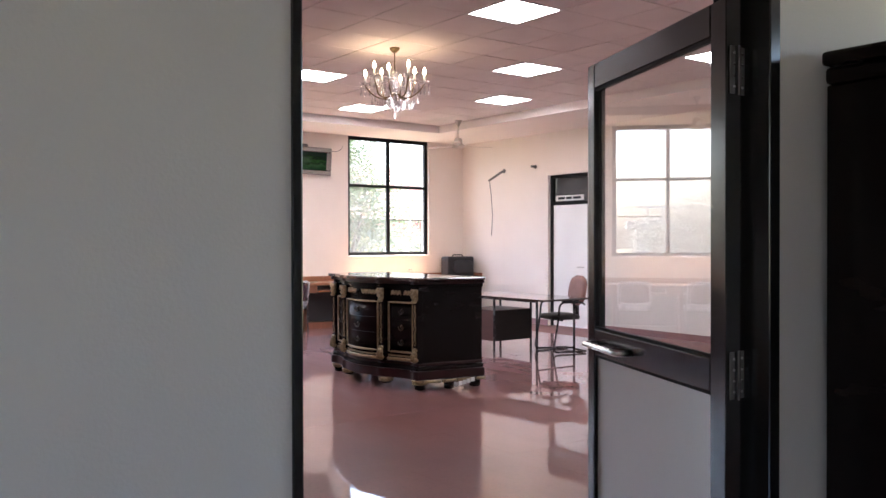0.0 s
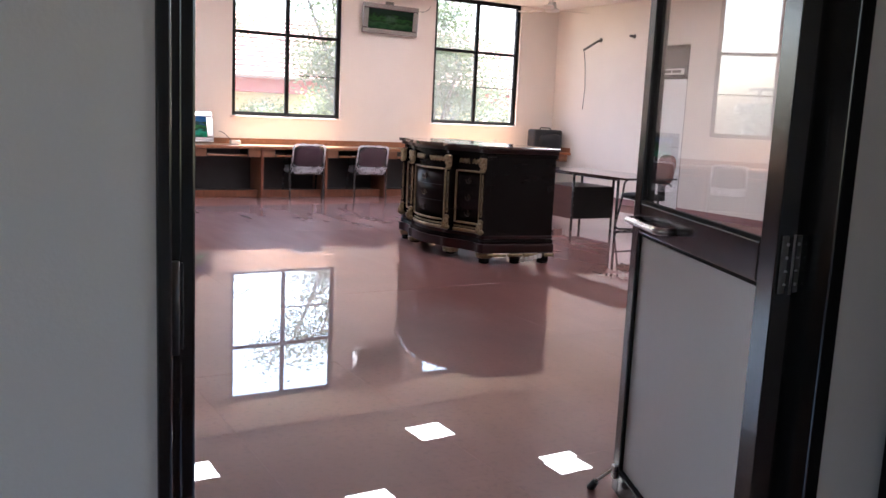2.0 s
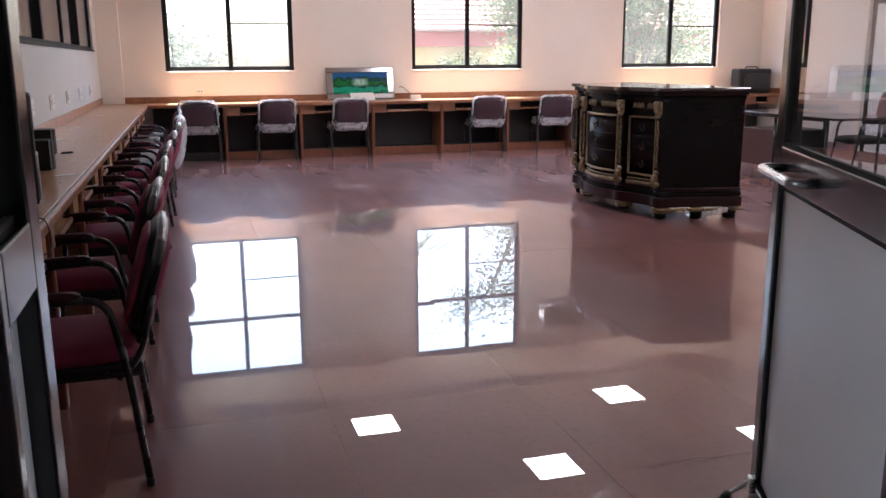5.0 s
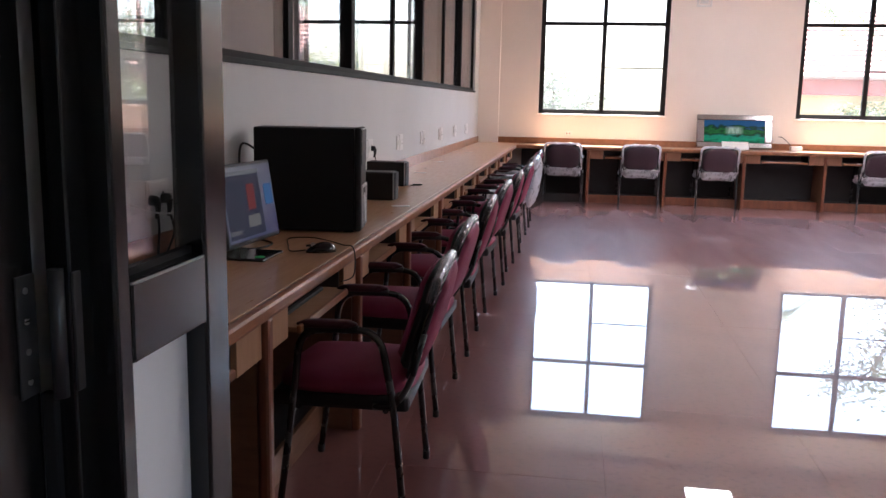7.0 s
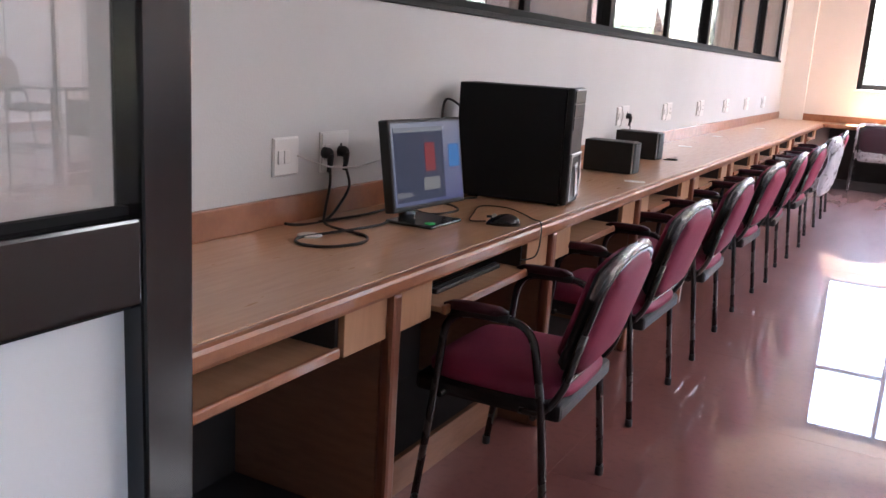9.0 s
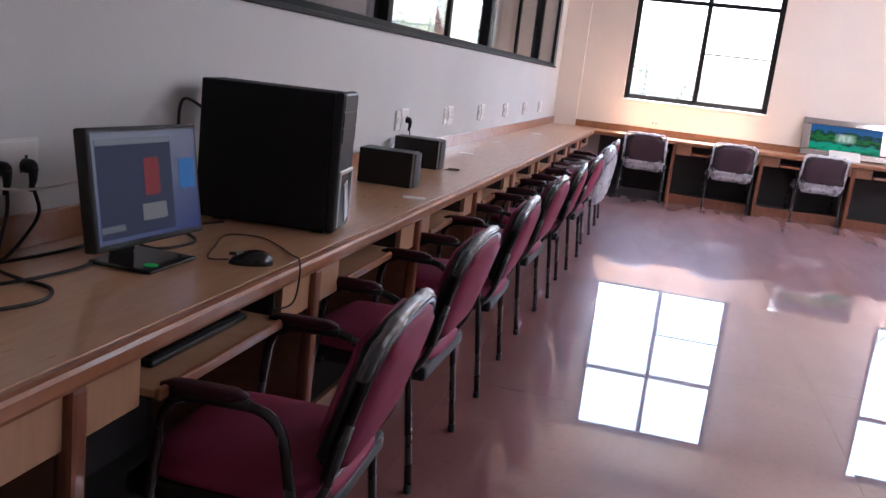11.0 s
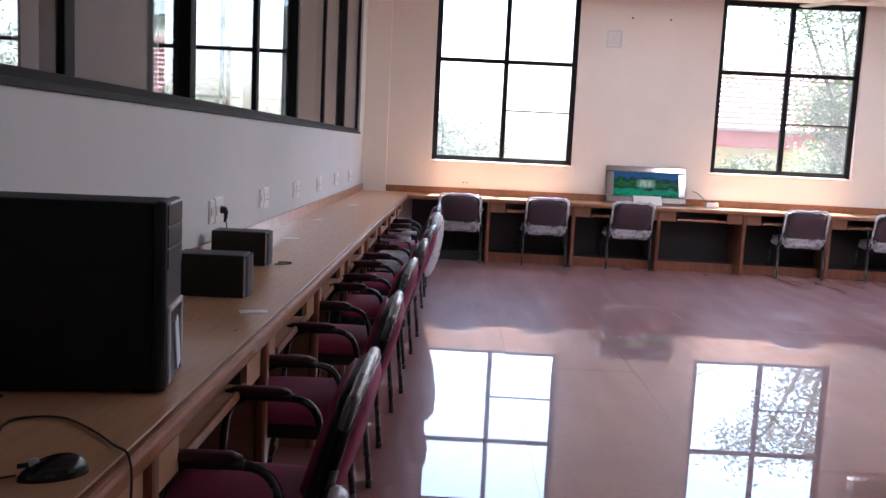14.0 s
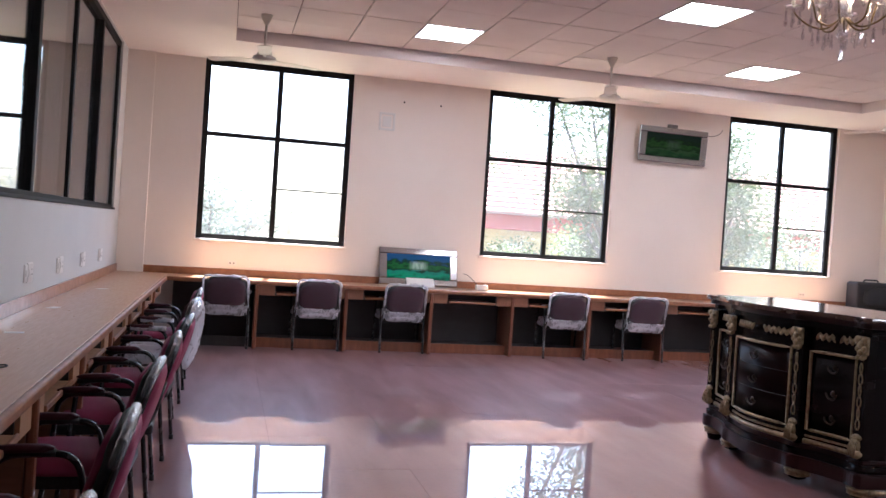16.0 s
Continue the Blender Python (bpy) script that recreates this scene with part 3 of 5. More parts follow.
for x, y in lit:
    lamp = thing("ceiling_light", "square flush white LED panel, switched on, in the boards", "ceiling light", pose(x + 0.3, y + 0.3, TILEZ), "ceiling panels")
    bm = B()
    for a, b in (((-0.296, -0.296), (0.296, -0.28)), ((-0.296, 0.28), (0.296, 0.296)), ((-0.296, -0.28), (-0.28, 0.28)), ((0.28, -0.28), (0.296, 0.28))):
        box(bm, (a[0], a[1], -0.004), (b[0], b[1], 0.018))
    part("frame", bm, WHITEPLASTIC, lamp)
    bm = B()
    box(bm, (-0.28, -0.28, 0.0), (0.28, 0.28, 0.012))
    part("diffuser", bm, LEDPANEL, lamp, "glowing white diffuser")

# facade windows
def facade_window(k, x):
    w = thing(f"window_{k}", "tall black aluminium window, four panes, closed, sunlit garden behind", "window", pose(x, YW + 0.05, 0), kind="structure")
    f, h = 0.065, 2.455
    for name, lo, hi in (("frame", (0, 0, WZ0), (f, 0.06, WZ1)), ("frame", (WW - f, 0, WZ0), (WW, 0.06, WZ1)), ("frame", (f, 0, WZ0), (WW - f, 0.06, WZ0 + 0.06)), ("frame", (f, 0, WZ1 - 0.10), (WW - f, 0.06, WZ1)),
                         ("mullion", (WW / 2 - 0.03, -0.003, WZ0 + 0.06), (WW / 2 + 0.03, 0.05, WZ1 - 0.10)),
                         ("transom", (f, 0.002, h - 0.025), (WW / 2 - 0.03, 0.05, h + 0.025)), ("transom", (WW / 2 + 0.03, 0.002, h - 0.025), (WW - f, 0.05, h + 0.025)),
                         # thin bar put in for the fine line across the right lower pane
                         ("thin_bar", (WW / 2 + 0.03, 0.01, 1.845), (WW - f, 0.035, 1.862))):
        part(name, box(B(), lo, hi, 0.004), BLACKALU, w)
    for x0, x1 in ((f, WW / 2 - 0.03), (WW / 2 + 0.03, WW - f)):
        for z0, z1 in ((WZ0 + 0.06, h - 0.025), (h + 0.025, WZ1 - 0.10)):
            p = part("pane", box(B(), (x0, 0.026, z0), (x1, 0.030, z1)), PANE, w)
            p.visible_shadow = False
    part("sill", box(B(), (-0.02, -0.075, WZ0 - 0.028), (WW + 0.02, 0.0, WZ0 - 0.002), 0.006), WALL, w, "thin plastered sill")
    return w


for k, x in enumerate(WIN_X):
    facade_window(k + 1, x)

# the long interior window
iw = thing("window_6", "long black aluminium interior window of sliding glass panes", "window", pose(XL, 0, 0), kind="structure")
part("sill", box(B(), (-0.15, IW0, IZ0 - 0.012), (0.012, IW1, IZ0 + 0.012), 0.003), surface("dark_granite_sill", (0.03, 0.03, 0.03), (0.02, 0.02, 0.02), 0.55, 0.65, 40, spec=0.1), iw, "dark granite sill")
part("frame", box(B(), (-0.11, IW0, IZ0 + 0.012), (-0.02, IW1, IZ0 + 0.045), 0.004), BLACKALU, iw)
part("frame", box(B(), (-0.11, IW0, IZ1 - 0.06), (-0.02, IW1, IZ1), 0.004), BLACKALU, iw)
MULL = [IW0 + 0.03, 3.93, 5.16, 6.39, 7.64, 8.92, 10.22, 11.60, IW1 - 0.03]
for k, y in enumerate(MULL):
    wd = 0.042 if k % 2 else 0.036
    part("mullion", box(B(), (-0.105, y - wd, IZ0 + 0.045), (-0.025, y + wd, IZ1 - 0.06), 0.004), BLACKALU, iw)
for k, (a, b) in enumerate(zip(MULL, MULL[1:])):
    x = -0.045 if k % 2 else -0.075
    p = part("pane", box(B(), (x, a + 0.02, IZ0 + 0.035), (x + 0.005, b - 0.02, IZ1 - 0.05)), PARTGLASS, iw)
    p.visible_shadow = False

# entrance: frame and the two leaves
df = thing("door_1", "dark metal double door frame in the corridor wall", "door", pose(0, 1.75, 0), kind="structure")
part("jamb", box(B(), (DX0 - 0.002, -0.078, 0), (1.214, 0.033, DZ), 0.004), DOORALU, df)
part("hinge_post", box(B(), (1.232, 0.038, 0.0), (1.255, 0.082, 2.2), 0.003), DOORALU, df)
part("jamb", box(B(), (2.672, 0.016, 0), (2.716, 0.09, DZ), 0.004), DOORALU, df)
part("architrave", box(B(), (2.716, -0.074, 0), (DX1 + 0.004, 0.092, DZ), 0.004), DOORALU, df)
part("back_stop", box(B(), (1.1955, 0.082, 0.0), (1.246, 0.090, 2.2), 0.001), DOORALU, df)
# added dark strip, standing for the darkness seen in the lower hinge gap
part("gap_dark_strip", box(B(), (1.2145, 0.029, 0.0), (1.233, 0.044, 0.985), 0.002), BLACKALU, df)
part("head", box(B(), (1.214, 0.016, 2.2), (2.672, 0.09, DZ), 0.004), DOORALU, df)


def hinge(parent, x, z, y, metal=HINGE, w=0.038, hh=0.085):
    """A butt hinge flat on the frame's corridor side, its knuckle at x."""
    h = part("hinge", box(box(B(), (x - w, y - 0.004, z - hh), (x - 0.006, y, z + hh), 0.0015), (x + 0.006, y - 0.004, z - hh), (x + w, y, z + hh), 0.0015), metal, parent, "worn steel butt hinge")
    part("hinge_pin", tube(B(), [(x, y - 0.004, z - hh - 0.003), (x, y - 0.004, z + hh + 0.003)], 0.0075), metal, h)
    bm = B()
    for sx in (-0.55 * w, 0.55 * w):
        for dz in (-0.7 * hh, -0.24 * hh, 0.24 * hh, 0.7 * hh):
            tube(bm, [(x + sx, y - 0.003, z + dz), (x + sx, y - 0.0065, z + dz)], 0.0042, 8)
    tagged(part("screws", bm, STEEL if metal is HINGE else BLACKPLASTIC, h), kind="stuff")


for z in (0.22, 1.10, 2.02):
    h = part("hinge", box(B(), (1.214, -0.004, z - 0.113), (1.217, 0.029, z + 0.027), 0.001), DARKHINGE, df, "worn steel butt hinge")
    part("hinge_leaf", box(B(), (1.2545, 0.039, z - 0.113), (1.258, 0.054, z + 0.027), 0.001), DARKHINGE, h)
    part("hinge_pin", tube(B(), [(1.241, 0.031, z - 0.118), (1.241, 0.031, z + 0.032)], 0.009, 10), DARKHINGE, h)
    bm = B()
    for dz in (-0.095, -0.06, -0.025, 0.01):
        tube(bm, [(1.216, 0.010, z + dz), (1.2185, 0.010, z + dz)], 0.004, 8)
    tagged(part("screws", bm, STEEL, h), kind="stuff")
for z in (0.20, 1.06, 1.956):
    hinge(df, 2.684, z, 0.0145, HINGE, 0.036, 0.07)


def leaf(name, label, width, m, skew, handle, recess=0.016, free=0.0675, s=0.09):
    """A glazed door leaf; local x runs from the hinge, y towards its back; skew: degrees its pane is turned to aim its
    reflection.
    """
    d = thing(name, label, "door", m, kind="structure")
    t, top = 0.05, 2.17
    inner = width - free
    for lo, hi, nm in (((0, 0, 0.015), (s, t, top), "stile"), ((inner, 0, 0.015), (width, t, top), "stile"), ((s, 0, 0.015), (inner, t, 0.105), "rail"),
                       ((s, 0, 0.998), (inner, t, 1.102), "rail"), ((s, 0, top - 0.10), (inner, t, top), "rail")):
        part(nm, box(B(), lo, hi, 0.005), DOORALU, d)
    part("panel", box(B(), (s, recess, 0.105), (inner, recess + 0.008, 0.998)), GREYPANEL, d, "pale grey lower panel")
    g0 = (s + inner) / 2
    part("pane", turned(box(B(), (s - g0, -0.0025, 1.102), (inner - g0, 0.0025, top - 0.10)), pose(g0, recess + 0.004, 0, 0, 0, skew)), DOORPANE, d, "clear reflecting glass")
    if not handle:
        part("hinge_strip", box(B(), (0.0, t, 0.015), (0.03, t + 0.013, top), 0.002), BLACKALU, d)
    bm = B()
    for z0, z1 in ((0.105, 0.115), (0.988, 0.998), (1.102, 1.112), (top - 0.11, top - 0.10)):
        box(bm, (s, max(0.004, recess - 0.012), z0), (inner, recess, z1))
    part("glazing_bead", bm, BLACKALU, d)
    if handle:
        x0, x1 = width - 0.085, width - 0.40
        for side in (-1, 1):
            y0 = 0 if side < 0 else t
            y1 = y0 + side * 0.055
            bm = tube(B(), bent([(x0, y0, 1.045), (x0, y1, 1.045), (x1, y1, 1.045), (x1, y0, 1.045)], 0.04, 6), 0.012, 12)
            part("handle", bm, STEEL, d, "brushed steel pull handle")
        lock = part("lock", box(B(), (width - 0.012, 0.012, 0.92), (width + 0.003, 0.03, 1.0), 0.002), HINGE, d)
        bm = box(B(), (width - 0.05, -0.012, 0.07), (width - 0.02, 0.0, 0.12), 0.003)
        tube(bm, [(width - 0.035, -0.01, 0.105), (width - 0.01, -0.045, 0.06), (width + 0.015, -0.06, 0.03)], 0.006)
        stop = part("door_stop", bm, STEEL, d, "steel foot-operated door stop")
        part("rubber_foot", tube(B(), [(width + 0.012, -0.058, 0.035), (width + 0.03, -0.07, 0.0)], [0.013, 0.016], 10), BLACKPLASTIC, stop)
    return d


leaf("door_2", "open glazed door leaf, dark metal, grey lower panel", 1.045, pose(2.643, 1.772, 0, 0, 0, 65.9) @ Matrix.Diagonal((1, -1, 1, 1)), 0.0, True)
# the narrow leaf's pane is turned to shift the reflection in it
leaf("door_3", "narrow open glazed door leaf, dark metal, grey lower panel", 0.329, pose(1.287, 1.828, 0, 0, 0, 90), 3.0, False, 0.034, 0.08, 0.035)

# far doorway in the right wall
d4 = thing("door_4", "closed pale grey door in a dark frame with a glazed transom", "door", pose(XR, 0, 0), kind="structure")
for lo, hi in (((0.06, D2A, 0), (0.12, D2A + 0.07, D2Z)), ((0.06, D2B - 0.07, 0), (0.12, D2B, D2Z)), ((0.06, D2A + 0.07, D2Z - 0.06), (0.12, D2B - 0.07, D2Z)), ((0.06, D2A + 0.07, 2.07), (0.12, D2B - 0.07, 2.13))):
    part("frame", box(B(), lo, hi, 0.004), BLACKALU, d4)
part("leaf", box(B(), (0.07, D2A + 0.07, 0.01), (0.11, D2B - 0.07, 2.07), 0.003), GREYPANEL, d4, "pale grey laminate leaf")
part("transom_pane", box(B(), (0.088, D2A + 0.07, 2.13), (0.094, D2B - 0.07, D2Z - 0.06)), PARTGLASS, d4)
part("door_handle", tube(B(), bent([(0.07, 10.22, 1.02), (0.03, 10.22, 1.02), (0.03, 10.34, 1.02)], 0.02), 0.009), STEEL, d4, "steel lever handle")
sign = part("sign_board", box(B(), (0.045, 10.2, 2.14), (0.058, 10.85, 2.23), 0.002), WHITEPLASTIC, d4, "small white name board, lettering unreadable")
bm = B()
for a, b in ((10.26, 10.44), (10.47, 10.60), (10.63, 10.79)):
    box(bm, (0.042, a, 2.165), (0.045, b, 2.205))
part("lettering", bm, BLACKPLASTIC, sign)

bm = B()
box(bm, (XR - 0.012, YD, 0), (XR, D2A, 0.1), 0.002)
box(bm, (XR - 0.012, D2B, 0), (XR, YW, 0.1), 0.002)
structure("baseboard", bm, FLOORTILE, "red-brown stone skirting along the wall")

# ---- desks ----
DF, DY, DZT = 1.00, 12.75, 0.775      # front edge of the left run, of the window run, and the top


def run_top(name, lo, hi, material, label):
    """A worktop slab; its lip and upstand are added to it."""
    w = thing(name, label, "worktop")
    part("slab", box(B(), (lo[0], lo[1], DZT - 0.03), (hi[0], hi[1], DZT), 0.002), material, w)
    return w


wl = run_top("worktop", (XL, YD + 0.02), (DF - 0.02, YW), DESKTOP, "long beech laminate worktop with rounded teak edging")
part("edging", box(B(), (DF - 0.02, YD + 0.02, DZT - 0.045), (DF + 0.012, DY - 0.012, DZT + 0.002), 0.012), EDGEWOOD, wl, "rounded polished teak lip")
part("upstand", box(B(), (XL, YD + 0.02, DZT), (XL + 0.018, YW - 0.05, DZT + 0.085), 0.004), EDGEWOOD, wl, "low teak upstand")
wb = run_top("worktop", (DF - 0.016, DY + 0.02), (XR, YW), DESKTOPX, "beech laminate worktop under the windows, teak edging")
part("edging", box(B(), (DF + 0.012, DY - 0.012, DZT - 0.045), (XR, DY + 0.02, DZT + 0.002), 0.012), EDGEWOOD, wb, "rounded polished teak lip")
part("upstand", box(B(), (0.70, YW - 0.018, DZT), (XR, YW, DZT + 0.085), 0.004), EDGEWOOD, wb, "low teak upstand")
part("upstand", box(B(), (XR - 0.018, DY + 0.02, DZT), (XR, YW - 0.018, DZT + 0.085), 0.004), EDGEWOOD, wb)


def desk_bay(width, tray_out=0.0, front=None):
    """One open desk bay: local x along the front, y to the back; a partition at x = 0."""
    d = thing("desk_unit", "open laminate desk bay with keyboard tray and teak post", "desk", group="desk bays")
    h = DZT - 0.047
    part("partition", box(B(), (-0.018, 0.03, 0.0), (0.018, 0.575, h), 0.002), SIDEPANEL, d)
    part("post", box(B(), (-0.022, -0.008, 0.0), (0.022, 0.03, h), 0.011), SHADEDTEAK, d, "rounded teak front post")
    part("back_panel", box(B(), (0.02, 0.50, 0.0), (width - 0.02, 0.515, h), 0), DARKPANEL, d, "dark back panel")
    part("kick_board", box(B(), (0.02, 0.15, 0.0), (width - 0.02, 0.17, 0.115), 0.003), SHADEDTEAK if front else SIDEPANEL, d, "low teak kick board")
    part("foot_shelf", box(B(), (0.02, 0.17, 0.09), (width - 0.02, 0.50, 0.105), 0), DARKPANEL, d)
    for x0, x1 in ((0.022, 0.20), (width - 0.20, width - 0.022)):
        part("apron", box(B(), (x0, 0.012, h - 0.115), (x1, 0.03, h), 0.002), front or APRON, d, "beech front apron, red-brown to stand for shade" if front else "pale beech front apron")
    for x0 in (0.20, width - 0.212):
        part("runner", box(B(), (x0, 0.03, h - 0.10), (x0 + 0.012, 0.42, h), 0), DARKPANEL, d)
    tray = part("keyboard_tray", box(B(), (0.225, 0.02 - tray_out, h - 0.105), (width - 0.225, 0.38 - tray_out, h - 0.088), 0.003), front or APRON, d, "sliding keyboard tray")
    part("tray_edge", box(B(), (0.222, 0.005 - tray_out, h - 0.108), (width - 0.222, 0.02 - tray_out, h - 0.082), 0.005), EDGEWOOD, tray)
    return d


def place(bay, m):
    bay.matrix_world = m
    return bay


LEFT = lambda y: pose(DF - 0.01, y, 0, 0, 0, 90)
place(desk_bay(1.03), LEFT(2.10))
place(desk_bay(1.03, 0.025), LEFT(3.13))
one = place(desk_bay(1.03), LEFT(4.16))
for k in range(1, 8):
    copy_thing(one, LEFT(4.16 + 1.03 * k))
one = place(desk_bay(1.02, 0.0, SHADEDAPRON), pose(1.99, DY + 0.01, 0))
for k in range(1, 8):
    copy_thing(one, pose(1.99 + 1.02 * k, DY + 0.01, 0))
place(desk_bay(0.62, 0.0, SHADEDAPRON), pose(10.15, DY + 0.01, 0))
bm = box(B(), (XL + 0.02, YD + 0.02, 0), (DF - 0.04, YD + 0.056, DZT - 0.047), 0.002)
solid("end_panel", bm, SIDEPANEL, "brown laminate end panel of the desk run", "panel")
bm = box(box(B(), (1.05, DY + 0.16, 0.0), (1.97, DY + 0.18, 0.115), 0.003), (1.05, DY + 0.50, 0.0), (1.97, DY + 0.515, 0.72))
solid("corner_panel", bm, DARKPANEL, "dark back panel in the desk corner", "panel")


# ---- chairs ----
def arm_chair(wrapped=False, bagged=False):
    """A cloth visitor chair facing +y, its feet round the origin."""
    c = thing("chair", "maroon cloth armchair on black steel tubes" + (", under a loose plastic bag" if bagged else ", still in plastic wrap" if wrapped else ", at the desk"), "chair", group="wrapped chairs" if wrapped else "chairs along the desk")
    cloth = SHADEDMAROON if wrapped else MAROON
    part("seat", cushion(B(), 0.47, 0.45, 0.07, (0, 0.01, 0.425), 0.02), cloth, c, "padded maroon seat")
    part("seat_pan", box(B(), (-0.234, -0.21, 0.36), (0.234, 0.234, 0.412), 0.014), BLACKPLASTIC, c)
    tilt = pose(0, -0.252, 0.64, 107)

    def arched(bm):
        for v in bm.verts:
            if v.co.y > 0:
                v.co.y *= 1 - 0.24 * (abs(v.co.x) / 0.22) ** 3
        return turned(bm, tilt)

    part("backrest", arched(cushion(B(), 0.435, 0.345, 0.035, (0, 0, 0.012), 0.012)), cloth, c, "padded maroon back cover")
    part("back_pad", arched(cushion(B(), 0.41, 0.32, 0.034, (0, 0, -0.042), 0.012)), cloth, c, "maroon back cushion")
    part("back_shell", arched(cushion(B(), 0.455, 0.365, 0.046, (0, 0, -0.020), 0.0)), BLACKPLASTIC, c, "black moulded back shell")
    rim = [tilt @ Vector(q) for q in bent([(0.0, 0.183, 0.004), (0.11, 0.178, 0.004), (0.228, 0.135, 0.004), (0.228, -0.183, 0.004), (-0.228, -0.183, 0.004), (-0.228, 0.135, 0.004), (-0.11, 0.178, 0.004), (-0.01, 0.183, 0.004)], 0.06, 5)]
    part("back_rim", tube(B(), rim, 0.011, 8, True), GLOSSBLACK, c, "glossy black rim")
    for s in (-1, 1):
        x = s * 0.262
        pts = bent([(x, 0.205, 0.0), (x, 0.15, 0.42), (x, 0.13, 0.625), (x, -0.12, 0.632), (x, -0.165, 0.40), (x, -0.205, 0.0)], 0.075, 6)
        part("side_frame", tube(B(), pts, 0.0118, 8), TUBE, c)
        pad = part("armrest", turned(cushion(B(), 0.042, 0.19, 0.022, (0, 0, 0), 0.004, n=8), pose(x, 0.045, 0.6455, -1.5)), ARMCLOTH, c, "thin dark maroon armrest pad")
        part("arm_shell", tube(B(), bent([(x, 0.135, 0.622), (x, 0.05, 0.631), (x, -0.055, 0.632)], 0.05), 0.0135, 8), BLACKPLASTIC, pad)
        for y in (0.203, -0.203):
            part("foot_cap", lathe(B(), [(0.0125, 0.0), (0.014, 0.004), (0.0135, 0.03)], 10, (x, y, 0)), BLACKPLASTIC, c)
        part("back_bar", tube(B(), bent([(x * 0.98, -0.10, 0.385), (x * 0.98, -0.165, 0.385), (x * 0.93, -0.215, 0.46), (s * 0.232, -0.255, 0.62)], 0.05, 5), 0.010, 8), TUBE, c)
    for y in (-0.14, 0.14):
        part("cross_bar", tube(B(), [(-0.258, y, 0.372), (0.258, y, 0.372)], 0.009, 8), TUBE, c)
    if not wrapped:
        # clear film still stretched over the top edge
        top = bent([(-0.235, 0.08, -0.006), (-0.228, 0.142, -0.006), (-0.11, 0.186, -0.006), (0.11, 0.186, -0.006), (0.228, 0.142, -0.006), (0.235, 0.08, -0.006)], 0.06, 8)
        top = [tilt @ a.lerp(b, k / 4) for a, b in zip(top, top[1:]) for k in range(4)]
        bm = tube(B(), top, [0.0145 + 0.0035 * noise.noise(q * 30) + 0.003 * noise.noise(q * 80) for q in top], 10)
        part("film_strip", bm, FILMEDGE, c, "shiny crumpled clear film over the top edge")
    if wrapped:
        back = pose(0, -0.255, 0.625, 107)
        bm = turned(cushion(B(), 0.52, 0.43, 0.10, (0, 0, 0), 0.02, n=22), back)
        for v in bm.verts:
            v.co += 0.016 * noise.noise_vector(v.co * 9) + 0.005 * noise.noise_vector(v.co * 30)
        wrap = part("back_wrap", bm, FILM, c, "crumpled clear plastic wrap")
        # gathered film along the edges of the back, thicker below
        ring = [back @ Vector(q) for q in bent([(0.0, 0.20, 0.0), (0.245, 0.20, 0.0), (0.245, -0.19, 0.0), (-0.245, -0.19, 0.0), (-0.245, 0.20, 0.0), (-0.01, 0.20, 0.0)], 0.06, 9)]
        fine = [a.lerp(b, k / 6) for a, b in zip(ring, ring[1:] + ring[:1]) for k in range(6)]
        bm = tube(B(), fine, [0.014 + 0.010 * noise.noise(q * 16) + 0.006 * noise.noise(q * 45) for q in fine], 8, True)
        part("wrap_edge", bm, FILMLOOSE, wrap, "milky gathered film edge")
        bm = turned(cushion(B(), 0.50, 0.10, 0.075, (0, -0.185, 0), 0.01, n=24), back)
        for v in bm.verts:
            v.co += 0.016 * noise.noise_vector(v.co * 13) + 0.008 * noise.noise_vector(v.co * 38)
        part("wrap_hem", bm, FILMLOOSE, wrap, "bunched milky film below the back")
        bm = cushion(B(), 0.54, 0.51, 0.12, (0, 0.01, 0.42), 0.03, n=20)
        for v in bm.verts:
            v.co += 0.016 * noise.noise_vector(v.co * 14) + 0.007 * noise.noise_vector(v.co * 40)
        part("seat_wrap", bm, FILMLOOSE, c, "bunched milky plastic wrap")
        for s in (-1, 1):
            x = s * 0.262
            for a, b in (((x, -0.195, 0.03), (x, -0.17, 0.37)), ((x, 0.195, 0.03), (x, 0.155, 0.37)), ((x, -0.13, 0.635), (x, 0.11, 0.632))):
                line = [Vector(a).lerp(Vector(b), k / 24) for k in range(25)]
                bm = tube(B(), line, [0.019 + 0.007 * noise.noise(q * 24 + Vector((s, 0, 0))) for q in line], 8)
                part("tube_wrap", bm, FILM if b[2] < 0.5 else FILMLOOSE, c, "loose film sleeve")
    if bagged:
        bm = turned(cushion(B(), 0.50, 0.50, 0.06, (0, -0.06, 0.045), 0.02, n=22), pose(0, -0.262, 0.64, 100))
        for v in bm.verts:
            v.co += 0.022 * noise.noise_vector(v.co * 7) + 0.007 * noise.noise_vector(v.co * 26)
        part("loose_bag", bm, FILMLOOSE, c, "milky loose plastic bag over the back")
    return c


plain = place(arm_chair(), pose(1.115, 3.66, 0, 0, 0, 92))
for x, y, turn in ((1.075, 4.63, -1), (1.085, 5.53, 1), (1.09, 6.52, -2), (1.115, 7.38, 2), (1.14, 8.30, -2), (1.135, 10.47, 1)):
    copy_thing(plain, pose(x, y, 0, 0, 0, 90 + turn))
place(arm_chair(True, True), pose(1.13, 9.40, 0, 0, 0, 88))
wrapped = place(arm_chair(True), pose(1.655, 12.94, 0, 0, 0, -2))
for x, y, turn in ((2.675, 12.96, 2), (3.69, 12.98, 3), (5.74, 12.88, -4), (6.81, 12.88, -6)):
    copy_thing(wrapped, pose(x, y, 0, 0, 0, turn))


